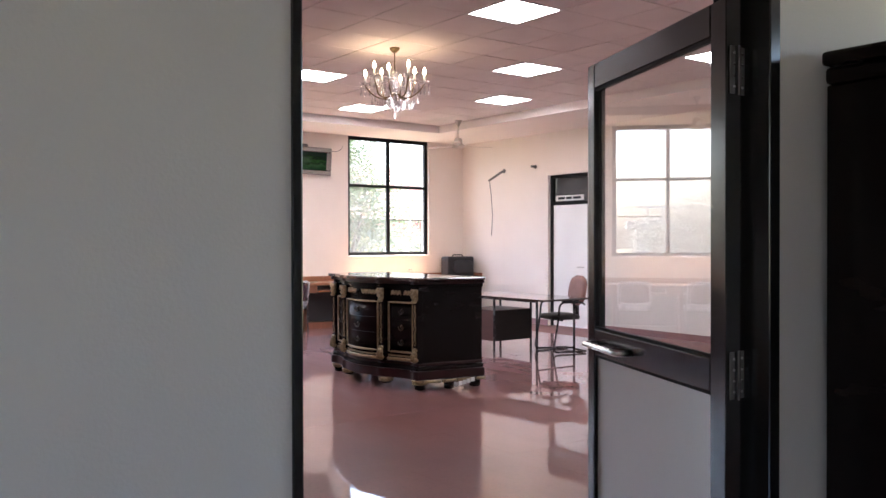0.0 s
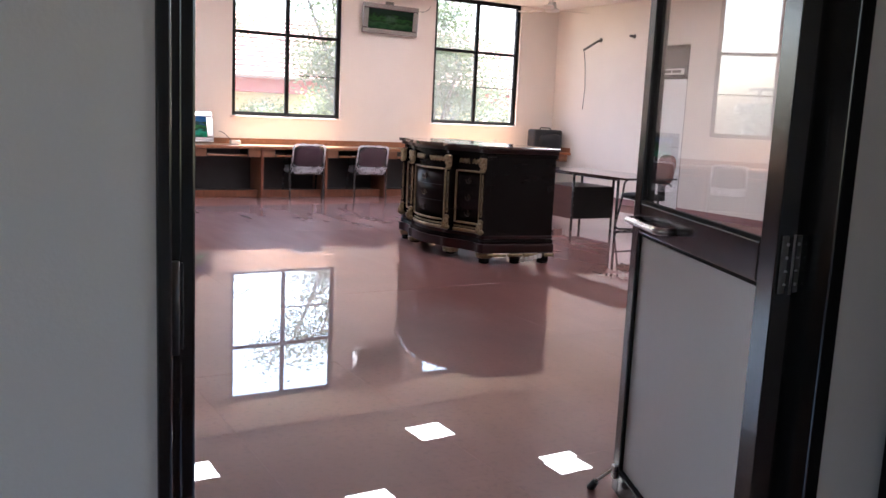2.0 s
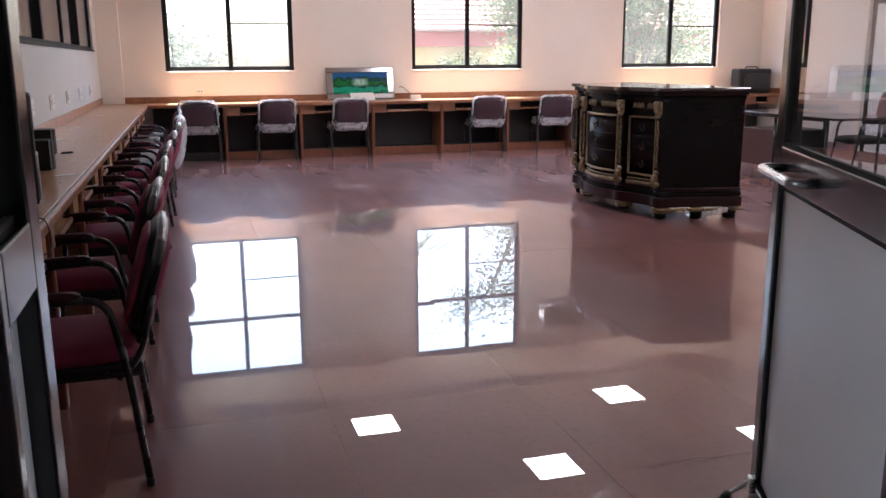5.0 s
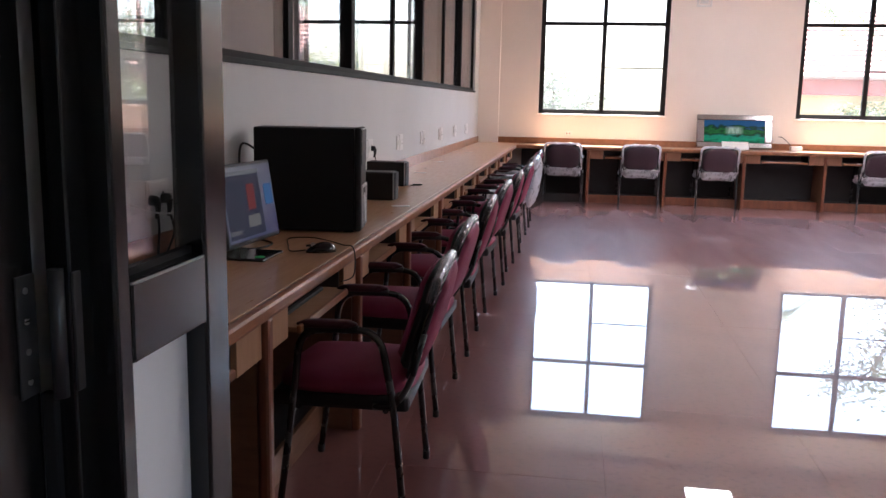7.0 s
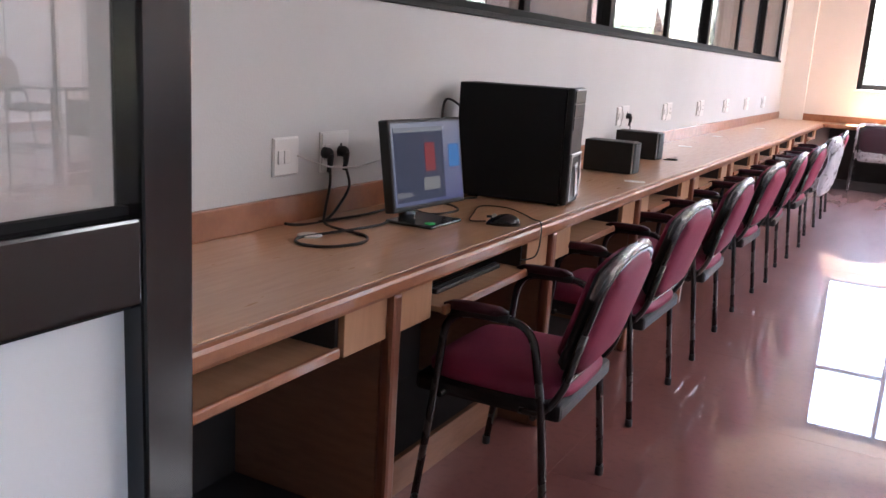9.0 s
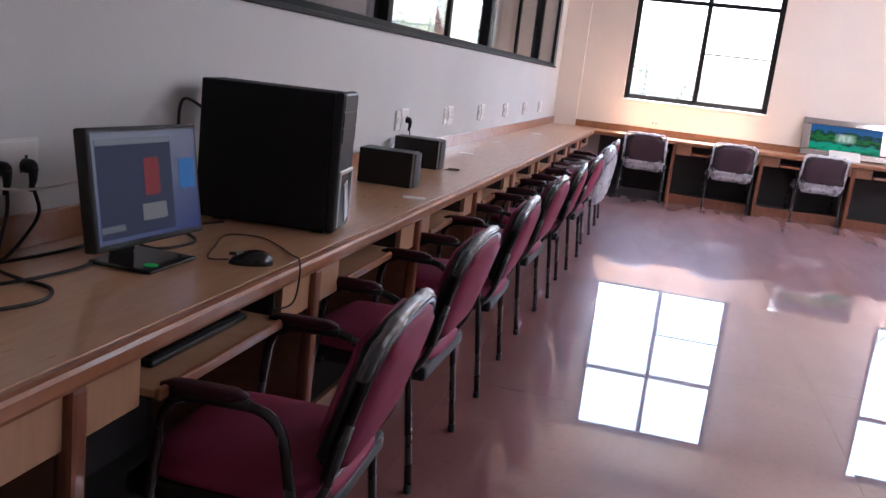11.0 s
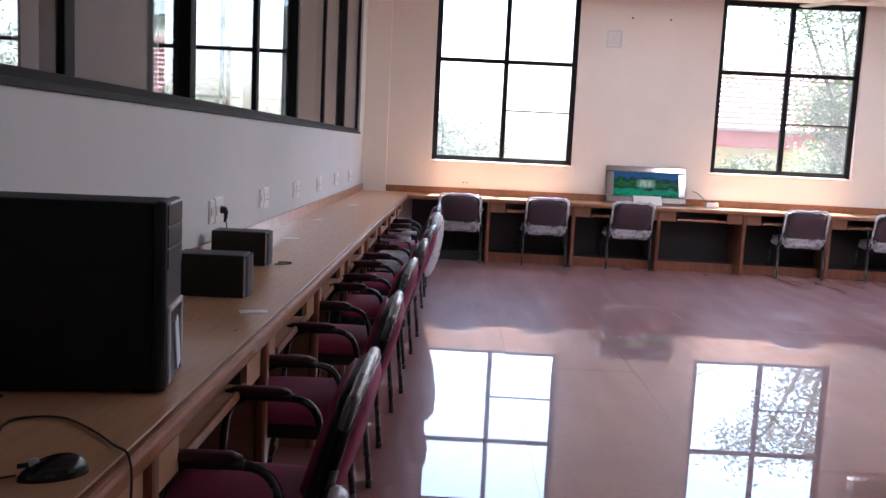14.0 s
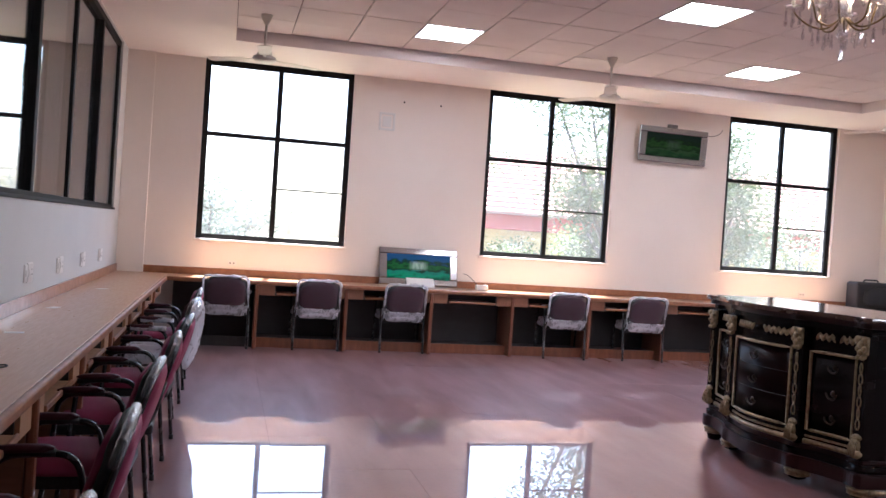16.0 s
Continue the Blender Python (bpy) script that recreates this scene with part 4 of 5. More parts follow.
# ---- carved sideboard ----
def sideboard():
    """Bow-fronted, local x to the back, y along the front."""
    s = thing("sideboard", "dark lacquered bow-front sideboard with gilt carving and bun feet", "sideboard", pose(5.28, 7.875, 0))
    L = 0.84

    def fx(y, k=1.0):
        return -0.20 * k * math.cos(math.pi * max(-1, min(1, y / (2 * L)))) ** 2

    PIL = (-0.79, -0.365, 0.365, 0.79)

    def outline(grow, back=0.0, n=24, bulged=False):
        pts = []
        for i in range(n + 1):
            y = L - 2 * L * i / n
            bulge = 0.028 * sum(math.exp(-((y - p) / 0.055) ** 2) for p in PIL) if bulged else 0.0
            pts.append((fx(y) - grow - bulge, y * (1 + grow / L)))
        return pts + [(0.70 + back, -0.965 - grow), (0.70 + back, 0.965 + grow)]

    def slab(name, grow, z0, z1, material, bev=0.0, label="", back=0.0, bulged=True):
        return part(name, prism(B(), outline(grow, back, 72, bulged), z0, z1, bev), material, s, label)

    slab("body", -0.03, 0.26, 1.005, LACQUER, label="dark lacquered carcass", bulged=False)
    slab("plinth", 0.012, 0.105, 0.19, REDLACQUER, 0.012, "moulded red-brown plinth")
    slab("plinth", -0.004, 0.19, 0.235, LACQUER, 0.012)
    slab("plinth", -0.014, 0.235, 0.265, REDLACQUER, 0.01)
    slab("cornice", -0.012, 1.0, 1.035, LACQUER, 0.008)
    slab("cornice", 0.012, 1.035, 1.068, REDLACQUER, 0.008)
    slab("top", 0.035, 1.068, 1.10, LACQUERTOP, 0.01, "polished dark top")

    def along(y0, y1, out, z, n=14):
        return [(fx(y0 + (y1 - y0) * i / n) + out, y0 + (y1 - y0) * i / n, z) for i in range(n + 1)]

    # gilt strip over the plinth, one run between each pair of pilasters
    for y0, y1 in zip(PIL, PIL[1:]):
        a, b = y0 + 0.05, y1 - 0.05
        part("gilt_moulding", tube(B(), along(a, b, 0.012, 0.285), 0.017, 8), GOLD, s, "gilt base moulding")
        part("gilt_moulding", tube(B(), along(a, b, 0.02, 0.318), 0.009, 6), GOLD, s)
        # the panel and its frame
        c, d, z0, z1 = a + 0.015, b - 0.015, 0.36, 0.85
        bm = B()
        n = 12
        pts = along(c, d, 0.018, 0, n)
        lo = [bm.verts.new((x, y, z0)) for x, y, _ in pts]
        hi = [bm.verts.new((x, y, z1)) for x, y, _ in pts]
        lo2 = [bm.verts.new((x + 0.03, y, z0)) for x, y, _ in pts]
        hi2 = [bm.verts.new((x + 0.03, y, z1)) for x, y, _ in pts]
        for i in range(n):
            for q in ((lo[i], lo[i + 1], hi[i + 1], hi[i]), (lo2[i + 1], lo2[i], hi2[i], hi2[i + 1]), (hi[i], hi[i + 1], hi2[i + 1], hi2[i]), (lo[i + 1], lo[i], lo2[i], lo2[i + 1])):
                bm.faces.new(q).smooth = True
        bm.faces.new((lo[0], hi[0], hi2[0], lo2[0])), bm.faces.new((lo[n], lo2[n], hi2[n], hi[n]))
        p = part("door_panel", bm, PANELRED if y0 > -0.5 and y1 < 0.5 else LACQUER, s, "panelled front")
        ring = along(c, d, 0.008, z0, 10) + list(reversed(along(c, d, 0.008, z1, 10)))
        part("gilt_frame", tube(B(), ring, 0.0105, 6, True), GOLD, p, "gilt beaded frame")
        for z in (0.46, 0.61, 0.77):
            ym = (c + d) / 2
            x = fx(ym) + 0.012
            bm = tube(B(), [(x - 0.012, ym + 0.045 * math.cos(t), z + 0.035 * math.sin(t)) for t in [math.pi * (1 + i / 10) for i in range(11)]], 0.006, 6)
            lathe(bm, [(0.0, 0.0), (0.02, 0.003), (0.012, 0.012), (0.0, 0.016)], 10)
            bmesh.ops.transform(bm, matrix=pose(x + 0.004, ym, z, 0, -90), verts=bm.verts[-40:])
            part("drop_handle", bm, surface("dark_bronze", (0.05, 0.035, 0.022), (0.03, 0.02, 0.012), 0.35, 0.45, 20, metal=0.6), p, "dark bronze drop handle")
        if d - c > 0.3:
            for z in (0.535, 0.69):
                part("drawer_gap", tube(B(), along(c + 0.02, d - 0.02, 0.017, z, 10), 0.003, 4), BLACKPLASTIC, p)
        # carved frieze: a row of small leaves
        bm = B()
        m = max(4, int((b - a) / 0.022))
        for i in range(m):
            y = a + 0.03 + (b - a - 0.06) * (i + 0.5) / m
            t = abs((i + 0.5) / m - 0.5)
            if t < 0.10:
                continue
            r = bmesh.ops.create_icosphere(bm, subdivisions=1, radius=1.0)
            bmesh.ops.transform(bm, matrix=pose(fx(y) + 0.022, y, 0.945, 35 if i % 2 else -35) @ Matrix.Diagonal((0.014, 0.012, 0.034, 1)), verts=r["verts"])
        tagged(part("carved_frieze", bm, GOLD, s, "gilt leaf carving"), kind="stuff")
        ym = (a + b) / 2
        part("frieze_knob", turned(lathe(B(), [(0.0, 0.0), (0.018, 0.004), (0.02, 0.016), (0.0, 0.028)], 10), pose(fx(ym) + 0.03, ym, 0.945, 0, -90)), LACQUER, s)
    for y in PIL:
        x = fx(y)
        p = part("pilaster", box(B(), (x - 0.018, y - 0.042, 0.265), (x + 0.05, y + 0.042, 0.995), 0.008), LACQUER, s)
        bm = B()
        # corner scroll at the head
        box(bm, (x - 0.030, y - 0.043, 0.880), (x - 0.01, y + 0.043, 0.988), 0.006)
        box(bm, (x - 0.036, y - 0.034, 0.858), (x - 0.01, y + 0.034, 0.882), 0.008)
        for dy, dz, sc in ((-0.028, 0.968, 0.024), (0.028, 0.968, 0.024), (0.0, 0.94, 0.026), (-0.026, 0.915, 0.018), (0.026, 0.915, 0.018), (0.0, 0.895, 0.02), (-0.018, 0.863, 0.015), (0.018, 0.863, 0.015)):
            r = bmesh.ops.create_icosphere(bm, subdivisions=2, radius=1.0)
            bmesh.ops.transform(bm, matrix=pose(x - 0.036, y + dy, dz) @ Matrix.Diagonal((0.014, sc, sc, 1)), verts=r["verts"])
        tagged(part("capital", bm, GOLD, p, "gilt carved capital"), kind="stuff")
        bm = B()
        for k in range(6):
            z = 0.80 - 0.066 * k
            w = 0.016 if k % 2 else 0.010
            tube(bm, [(x - 0.022, y + w * math.cos(t), z + 0.032 * math.sin(t)) for t in [2 * math.pi * i / 10 for i in range(10)]], 0.0045, 5, True)
        tagged(part("carved_drop", bm, GOLD, p, "gilt chain of carved husks"), kind="stuff")
        bm = B()
        for dz, sx, sy, sz in ((0.395, 0.022, 0.040, 0.022), (0.345, 0.032, 0.034, 0.05), (0.30, 0.040, 0.046, 0.032)):
            r = bmesh.ops.create_icosphere(bm, subdivisions=2, radius=1.0)
            bmesh.ops.transform(bm, matrix=pose(x - 0.018, y, dz) @ Matrix.Diagonal((sx, sy, sz, 1)), verts=r["verts"])
        for k in range(5):
            tube(bm, [(x - 0.055, y + 0.014 * (k - 2), 0.29), (x - 0.05, y + 0.012 * (k - 2), 0.345), (x - 0.03, y + 0.008 * (k - 2), 0.39)], 0.006, 5)
        part("acanthus_foot", bm, GOLD, p, "gilt acanthus leaf")
        z0 = 0.0 if abs(y) > 0.5 else 0.03
        prof = [(0.03, z0), (0.05, z0 + 0.008), (0.055, 0.045), (0.04, 0.058), (0.062, 0.066), (0.066, 0.085), (0.058, 0.098), (0.045, 0.106)]
        f = part("bun_foot", lathe(B(), prof, 14, (x + 0.045, y * 0.985, 0)), LACQUER, s, "turned bun foot")
        part("gilt_ring", lathe(B(), [(0.058, 0.052), (0.078, 0.058), (0.08, 0.070), (0.066, 0.076), (0.084, 0.082), (0.084, 0.094), (0.06, 0.102)], 14, (x + 0.045, y * 0.985, 0)), GOLD, f)
    # side plinth with its gilt strip, seen from the door
    for sy in (-1, 1):
        a, b = Vector((0.02, sy * 0.86, 0)), Vector((0.69, sy * 0.985, 0))
        for t0, t1 in ((0.0, 0.27), (0.30, 0.52), (0.54, 0.82), (0.86, 1.0)):
            p, q = a.lerp(b, t0), a.lerp(b, t1)
            part("gilt_moulding", tube(B(), [(p.x, p.y + sy * 0.012, 0.09), (q.x, q.y + sy * 0.012, 0.09)], 0.016, 6), GOLD, s)
        part("bun_foot", lathe(B(), [(0.03, 0), (0.055, 0.008), (0.058, 0.05), (0.05, 0.106)], 14, (0.62, sy * 0.92, 0)), LACQUER, s)
        part("bun_foot", lathe(B(), [(0.03, 0), (0.05, 0.008), (0.05, 0.05), (0.045, 0.106)], 14, (0.33, sy * 0.87, 0)), LACQUER, s)
    # torn packing paper caught under a foot
    bm = B()
    for k in range(5):
        y, x = -0.90 - 0.02 * k, 0.36 + 0.035 * k
        box(bm, (x, y - 0.03, 0.02 + 0.012 * k), (x + 0.045, y - 0.022, 0.06 + 0.012 * k), 0.003)
    part("packing_paper", bm, PAPER, s, "torn white packing paper")
    return s


sideboard()


# ---- computer corner ----
def monitor():
    m = thing("monitor", "small black flat monitor, switched on, on the worktop", "monitor", pose(0.695, 3.757, DZT, 0, 0, 0))
    part("base", box(B(), (-0.085, -0.10, 0), (0.085, 0.10, 0.010), 0.004), GLOSSBLACK, m)
    part("neck", box(B(), (-0.082, -0.03, 0.010), (-0.052, 0.04, 0.17), 0.006), GLOSSBLACK, m)
    t = pose(-0.018, 0.02, 0.188, 0, 0, 0) @ MTURN
    part("housing", turned(box(B(), (-0.20, -0.012, -0.142), (0.20, 0.024, 0.142), 0.006), t), BLACKPLASTIC, m)
    sc, n, l, b = mat("lit_screen")
    co = n.new("ShaderNodeTexCoord")
    sep, cr = n.new("ShaderNodeSeparateXYZ"), n.new("ShaderNodeValToRGB")
    l.new(co.outputs["Generated"], sep.inputs[0]), l.new(sep.outputs[0], cr.inputs[0])
    cr.color_ramp.elements[0].color, cr.color_ramp.elements[1].color = rgb((0.75, 0.78, 0.88)), rgb((0.03, 0.10, 0.55))
    l.new(cr.outputs[0], b.inputs["Emission Color"])
    b.inputs["Emission Strength"].default_value, b.inputs["Roughness"].default_value = 0.009, 0.3
    b.inputs["Base Color"].default_value, b.inputs["Specular IOR Level"].default_value = rgb((0.02, 0.02, 0.025)), 0.25
    scr = part("screen", turned(box(B(), (-0.188, -0.0135, -0.126), (0.188, -0.0125, 0.130)), t), sc, m, "lit blue desktop with an open window")
    for nm, lo, hi, colr, st in (("window_area", (-0.178, -0.0145, -0.115), (0.085, -0.0138, 0.115), (0.16, 0.20, 0.40), 0.30), ("red_card", (-0.02, -0.0155, -0.025), (0.035, -0.0148, 0.065), (0.75, 0.08, 0.09), 0.55),
                                 ("pale_card", (-0.035, -0.0155, -0.085), (0.055, -0.0148, -0.045), (0.62, 0.60, 0.58), 0.55), ("bright_logo", (0.115, -0.0155, -0.02), (0.175, -0.0148, 0.055), (0.1, 0.42, 1.0), 0.7),
                                 ("title_bar", (-0.178, -0.0155, 0.100), (0.085, -0.0148, 0.115), (0.6, 0.62, 0.66), 0.6), ("icon_row", (-0.18, -0.0155, -0.10), (-0.10, -0.0148, -0.085), (0.5, 0.5, 0.55), 0.5)):
        part(nm, turned(box(B(), lo, hi), t), glow("screen_" + nm, colr, st * 0.02), scr)
    part("sticker", lathe(B(), [(0.018, 0.0), (0.018, 0.0012)], 16, (0.055, -0.055, 0.0101)), LABEL, m, "round green sticker")


# the screen leans and turns towards the chair
MTURN = pose(0, 0, 0, 0, 0, 85) @ pose(0, 0, 0, -9)
monitor()


def tower():
    t = thing("computer_tower", "tall black desktop computer with a silver front bezel", "computer", pose(0.706, 4.465, DZT, 0, 0, 8))
    part("case", box(B(), (-0.235, -0.095, 0.006), (0.185, 0.095, 0.436), 0.006), TOWERBLACK, t)
    part("bezel", box(B(), (0.185, -0.097, 0.004), (0.215, 0.097, 0.44), 0.01), BLACKPLASTIC, t, "black plastic front")
    for z in (0.385, 0.335, 0.285):
        part("drive_cover", box(B(), (0.213, -0.085, z), (0.2175, 0.085, z + 0.046), 0.002), BLACKPLASTIC, t)
    port = part("port_strip", box(B(), (0.213, -0.07, 0.405 + 0.026), (0.2185, 0.07, 0.436), 0.001), SILVER, t)
    part("silver_frame", box(box(box(B(), (0.213, -0.085, 0.02), (0.222, -0.07, 0.20), 0.004), (0.213, 0.07, 0.02), (0.222, 0.085, 0.20), 0.004), (0.213, -0.07, 0.185), (0.222, 0.07, 0.20), 0.004), SILVER, t, "silver front trim")
    part("silver_plate", turned(box(B(), (-0.004, 0.0, -0.07), (0.004, 0.045, 0.06), 0.003), pose(0.216, 0.01, 0.09, 18)), SILVER, t, "silver oval plate")
    bm = B()
    for k in range(4):
        box(bm, (-0.18 if k % 2 else 0.14, -0.08 if k < 2 else 0.06, 0.0), (-0.14 if k % 2 else 0.18, -0.06 if k < 2 else 0.08, 0.007))
    part("feet", bm, BLACKPLASTIC, t)


tower()


def desk_speaker(x, y, turn):
    s = thing("speaker", "small black loudspeaker box with a thin silver edge", "speaker", pose(x, y, DZT, 0, 0, turn), "desk speakers")
    part("box", box(B(), (-0.145, -0.07, 0), (0.106, 0.07, 0.158), 0.006), BLACKPLASTIC, s)
    bm = prism(B(), [(0.106, -0.069), (0.118, -0.052), (0.122, 0.0), (0.118, 0.052), (0.106, 0.069)], 0.004, 0.154)
    part("front", bm, BAGCLOTH, s, "curved black cloth grille")
    part("edge_strip", box(B(), (0.104, -0.0715, 0.006), (0.110, -0.067, 0.152), 0.001), SILVER, s, "thin silver edge")


desk_speaker(0.70, 5.68, 3)
desk_speaker(0.60, 6.50, 2)


def keyboard(m):
    k = thing("keyboard", "black keyboard on the pulled-out tray", "keyboard", m)
    part("body", box(B(), (-0.21, -0.065, 0), (0.21, 0.065, 0.016), 0.005), BLACKPLASTIC, k)
    bm = B()
    for i in range(18):
        for j in range(5):
            x, y = -0.195 + i * 0.0222, -0.052 + j * 0.0215
            box(bm, (x, y, 0.0155), (x + 0.018, y + 0.0175, 0.021))
    tagged(part("keys", bm, GLOSSBLACK, k), kind="stuff")


keyboard(pose(0.862, 3.66, DZT - 0.1345, 0, 0, 90))
ms = thing("mouse", "black computer mouse on the worktop", "mouse", pose(0.905, 3.912, DZT, 0, 0, 125))
bm = B()
r = bmesh.ops.create_uvsphere(bm, u_segments=20, v_segments=12, radius=1.0)
for v in list(bm.verts):
    v.co = Vector((v.co.x * 0.032 * (1 - 0.12 * v.co.y), v.co.y * 0.058, max(0.0, v.co.z) * 0.036 * (1 - 0.25 * v.co.y)))
for f in bm.faces:
    f.smooth = True
part("shell", bm, GLOSSBLACK, ms)
part("wheel", tube(B(), [(-0.004, 0.03, 0.028), (0.004, 0.03, 0.028)], 0.009, 12), SILVER, ms)
part("buttons", box(B(), (-0.001, 0.018, 0.022), (0.001, 0.056, 0.03)), BLACKPLASTIC, ms)


def cable(pts, r=0.0035, label="thin black cable on the worktop", material=None, n=6):
    """A lying or hanging cable, smoothed through its points."""
    p = [Vector(q) for q in pts]
    out = []
    for i in range(len(p) - 1):
        a, b, c, d = p[max(i - 1, 0)], p[i], p[i + 1], p[min(i + 2, len(p) - 1)]
        for k in range(n):
            t = k / n
            out.append(0.5 * ((2 * b) + (c - a) * t + (2 * a - 5 * b + 4 * c - d) * t * t + (3 * b - a - 3 * c + d) * t ** 3))
    return solid("cable", tube(B(), out + [p[-1]], r, 6), material or BLACKPLASTIC, label, "cable")


T = DZT + 0.004
cable([(0.858, 3.88, T + 0.006), (0.80, 3.88, T), (0.75, 4.0, T), (0.70, 4.16, T), (0.78, 4.20, T), (0.87, 4.14, T), (0.95, 4.06, T), (1.0, 4.0, T + 0.006), (1.022, 3.96, T - 0.03), (1.025, 3.92, T - 0.09), (0.995, 3.86, T - 0.10)], 0.0025, "thin black mouse cable running over the desk edge")
cable([(0.435, 3.595, 0.93), (0.44, 3.59, 0.88), (0.455, 3.55, 0.81), (0.50, 3.49, T), (0.60, 3.45, T), (0.69, 3.43, T), (0.735, 3.35, T), (0.70, 3.24, T), (0.62, 3.215, T), (0.57, 3.27, T), (0.585, 3.36, T), (0.635, 3.45, T + 0.008), (0.63, 3.60, T), (0.61, 3.70, T)], 0.0045, "black power cable looped on the worktop")
cable([(0.435, 3.68, 0.93), (0.445, 3.69, 0.87), (0.45, 3.64, 0.82), (0.47, 3.53, T), (0.46, 3.42, T), (0.45, 3.36, T + 0.01)], 0.0045, "black power cable below its plug")
cable([(0.47, 3.50, T), (0.50, 3.70, T), (0.50, 3.95, T), (0.57, 4.10, T), (0.68, 4.02, T), (0.65, 3.88, T), (0.55, 3.93, T + 0.006), (0.56, 4.2, T), (0.60, 4.32, T)], 0.004, "black cables curled behind the monitor")
cable([(0.505, 4.37, 1.10), (0.47, 4.31, 1.14), (0.45, 4.29, 1.13), (0.44, 4.30, 1.05), (0.445, 4.34, 0.92), (0.48, 4.34, 0.83)], 0.005, "black cable hanging behind the computer")
cable([(0.41, 3.46, 0.98), (0.47, 3.55, 0.945), (0.49, 3.70, 0.94), (0.47, 3.88, 0.955), (0.43, 4.05, 0.965)], 0.003, "thin grey wire along the wall", WHITEPLASTIC)
cable([(0.435, 6.76, 0.96), (0.44, 6.77, 0.90), (0.46, 6.76, 0.84), (0.51, 6.70, 0.80), (0.54, 6.60, T)], 0.003, "thin black speaker lead")
cable([(0.74, 6.50, T), (0.80, 6.53, T), (0.80, 6.58, T), (0.74, 6.57, T)], 0.003, "short curl of black lead by the speaker")


def socket(y, z=0.985, plugs=0, gap=0.0):
    s = thing("wall_socket", "white switch and socket plates on the wall" + (", plug pushed in" if plugs else ""), "socket", pose(XL, y, z), "wall sockets")
    part("back_box", box(box(B(), (0, -0.138 - gap, -0.058), (0.006, -0.062 - gap + 0.3 * gap, 0.058), 0.002), (0, -0.052, -0.065), (0.006, 0.102, 0.065), 0.002), WHITEPLASTIC, s, "slim surround")
    part("switch_plate", box(B(), (0, -0.135 - gap, -0.055), (0.010, -0.065 - gap + 0.3 * gap, 0.055), 0.003), WHITEPLASTIC, s)
    part("socket_plate", box(B(), (0, -0.045, -0.06), (0.010, 0.095, 0.06), 0.003), WHITEPLASTIC, s)
    for k in range(2):
        part("rocker", box(B(), (0.010, -0.122 - gap + 0.028 * k, -0.02), (0.015, -0.10 - gap + 0.028 * k, 0.02), 0.002), WHITEPLASTIC, s)
    part("switch", box(B(), (0.010, -0.035, -0.025), (0.014, -0.005, 0.025), 0.002), WHITEPLASTIC, s)
    for a, b in ((0.055, 0.02), (0.04, -0.012), (0.07, -0.012)):
        part("pin_hole", box(B(), (0.0095, a - 0.005, b - 0.005), (0.0106, a + 0.005, b + 0.005)), BLACKPLASTIC, s)
    for k in range(plugs):
        y0 = 0.05 - 0.085 * k
        bm = lathe(B(), [(0.018, 0.0), (0.018, 0.018), (0.013, 0.028), (0.008, 0.030)], 12)
        turned(bm, pose(0.010, y0, 0.0, 0, 90))
        tube(bm, [(0.035, y0, -0.002), (0.035, y0, -0.035), (0.028, y0, -0.06)], [0.012, 0.009, 0.005], 8)
        part("plug", bm, BLACKPLASTIC, s, "black three-pin plug")


socket(3.63, 0.98, 2, 0.14)
socket(6.71, 1.0, 1)
for k in range(1, 6):
    socket(6.71 + 1.06 * k, 1.0)

# leaflets on the worktop
for x, y, r in ((0.90, 5.38, 20), (0.60, 7.6, 10), (0.55, 8.9, 70), (0.62, 10.6, 30)):
    bm = box(box(B(), (-0.045, -0.03, 0), (0.045, 0.03, 0.0012)), (-0.035, -0.028, 0.0012), (0.05, 0.02, 0.0022))
    solid("leaflet", bm, PAPER, "small white leaflet lying on the worktop", "paper", pose(x, y, DZT, 0, 0, r))
solid("cap", lathe(B(), [(0.036, 0), (0.036, 0.003), (0.03, 0.005)], 18), WHITEPLASTIC, "pale round cable cap in the worktop", "cap", pose(0.565, 3.33, DZT))


# ---- wall pictures and fixtures ----
def picture(m, bracket):
    p = thing("picture", "dark green forest picture in a mirror frame on the wall" if bracket else "green waterfall picture in a mirror frame, leaning on the worktop", "picture", m)
    w, h, f = 1.0, 0.47, 0.10
    part("print", box(B(), (f, -0.004, f * 0.8), (w - f, 0.012, h - f * 0.8)), DARKPRINT if bracket else PRINT, p, "dark green forest landscape" if bracket else "green waterfall landscape")
    for lo, hi in (((0, -0.012, 0), (w, 0.03, f * 0.8)), ((0, -0.012, h - f * 0.8), (w, 0.03, h)), ((0, -0.012, f * 0.8), (f, 0.03, h - f * 0.8)), ((w - f, -0.012, f * 0.8), (w, 0.03, h - f * 0.8))):
        part("frame", box(B(), lo, hi, 0.012), MIRRORFRAME, p, "bevelled mirror-glass frame")
    part("back_board", box(B(), (0.02, 0.03, 0.02), (w - 0.02, 0.045, h - 0.02)), DARKPANEL, p)
    if bracket:
        part("bracket", box(B(), (0.40, 0.0, h), (0.54, 0.04, h + 0.045), 0.006), HINGE, p, "grey hanging bracket")
    return p


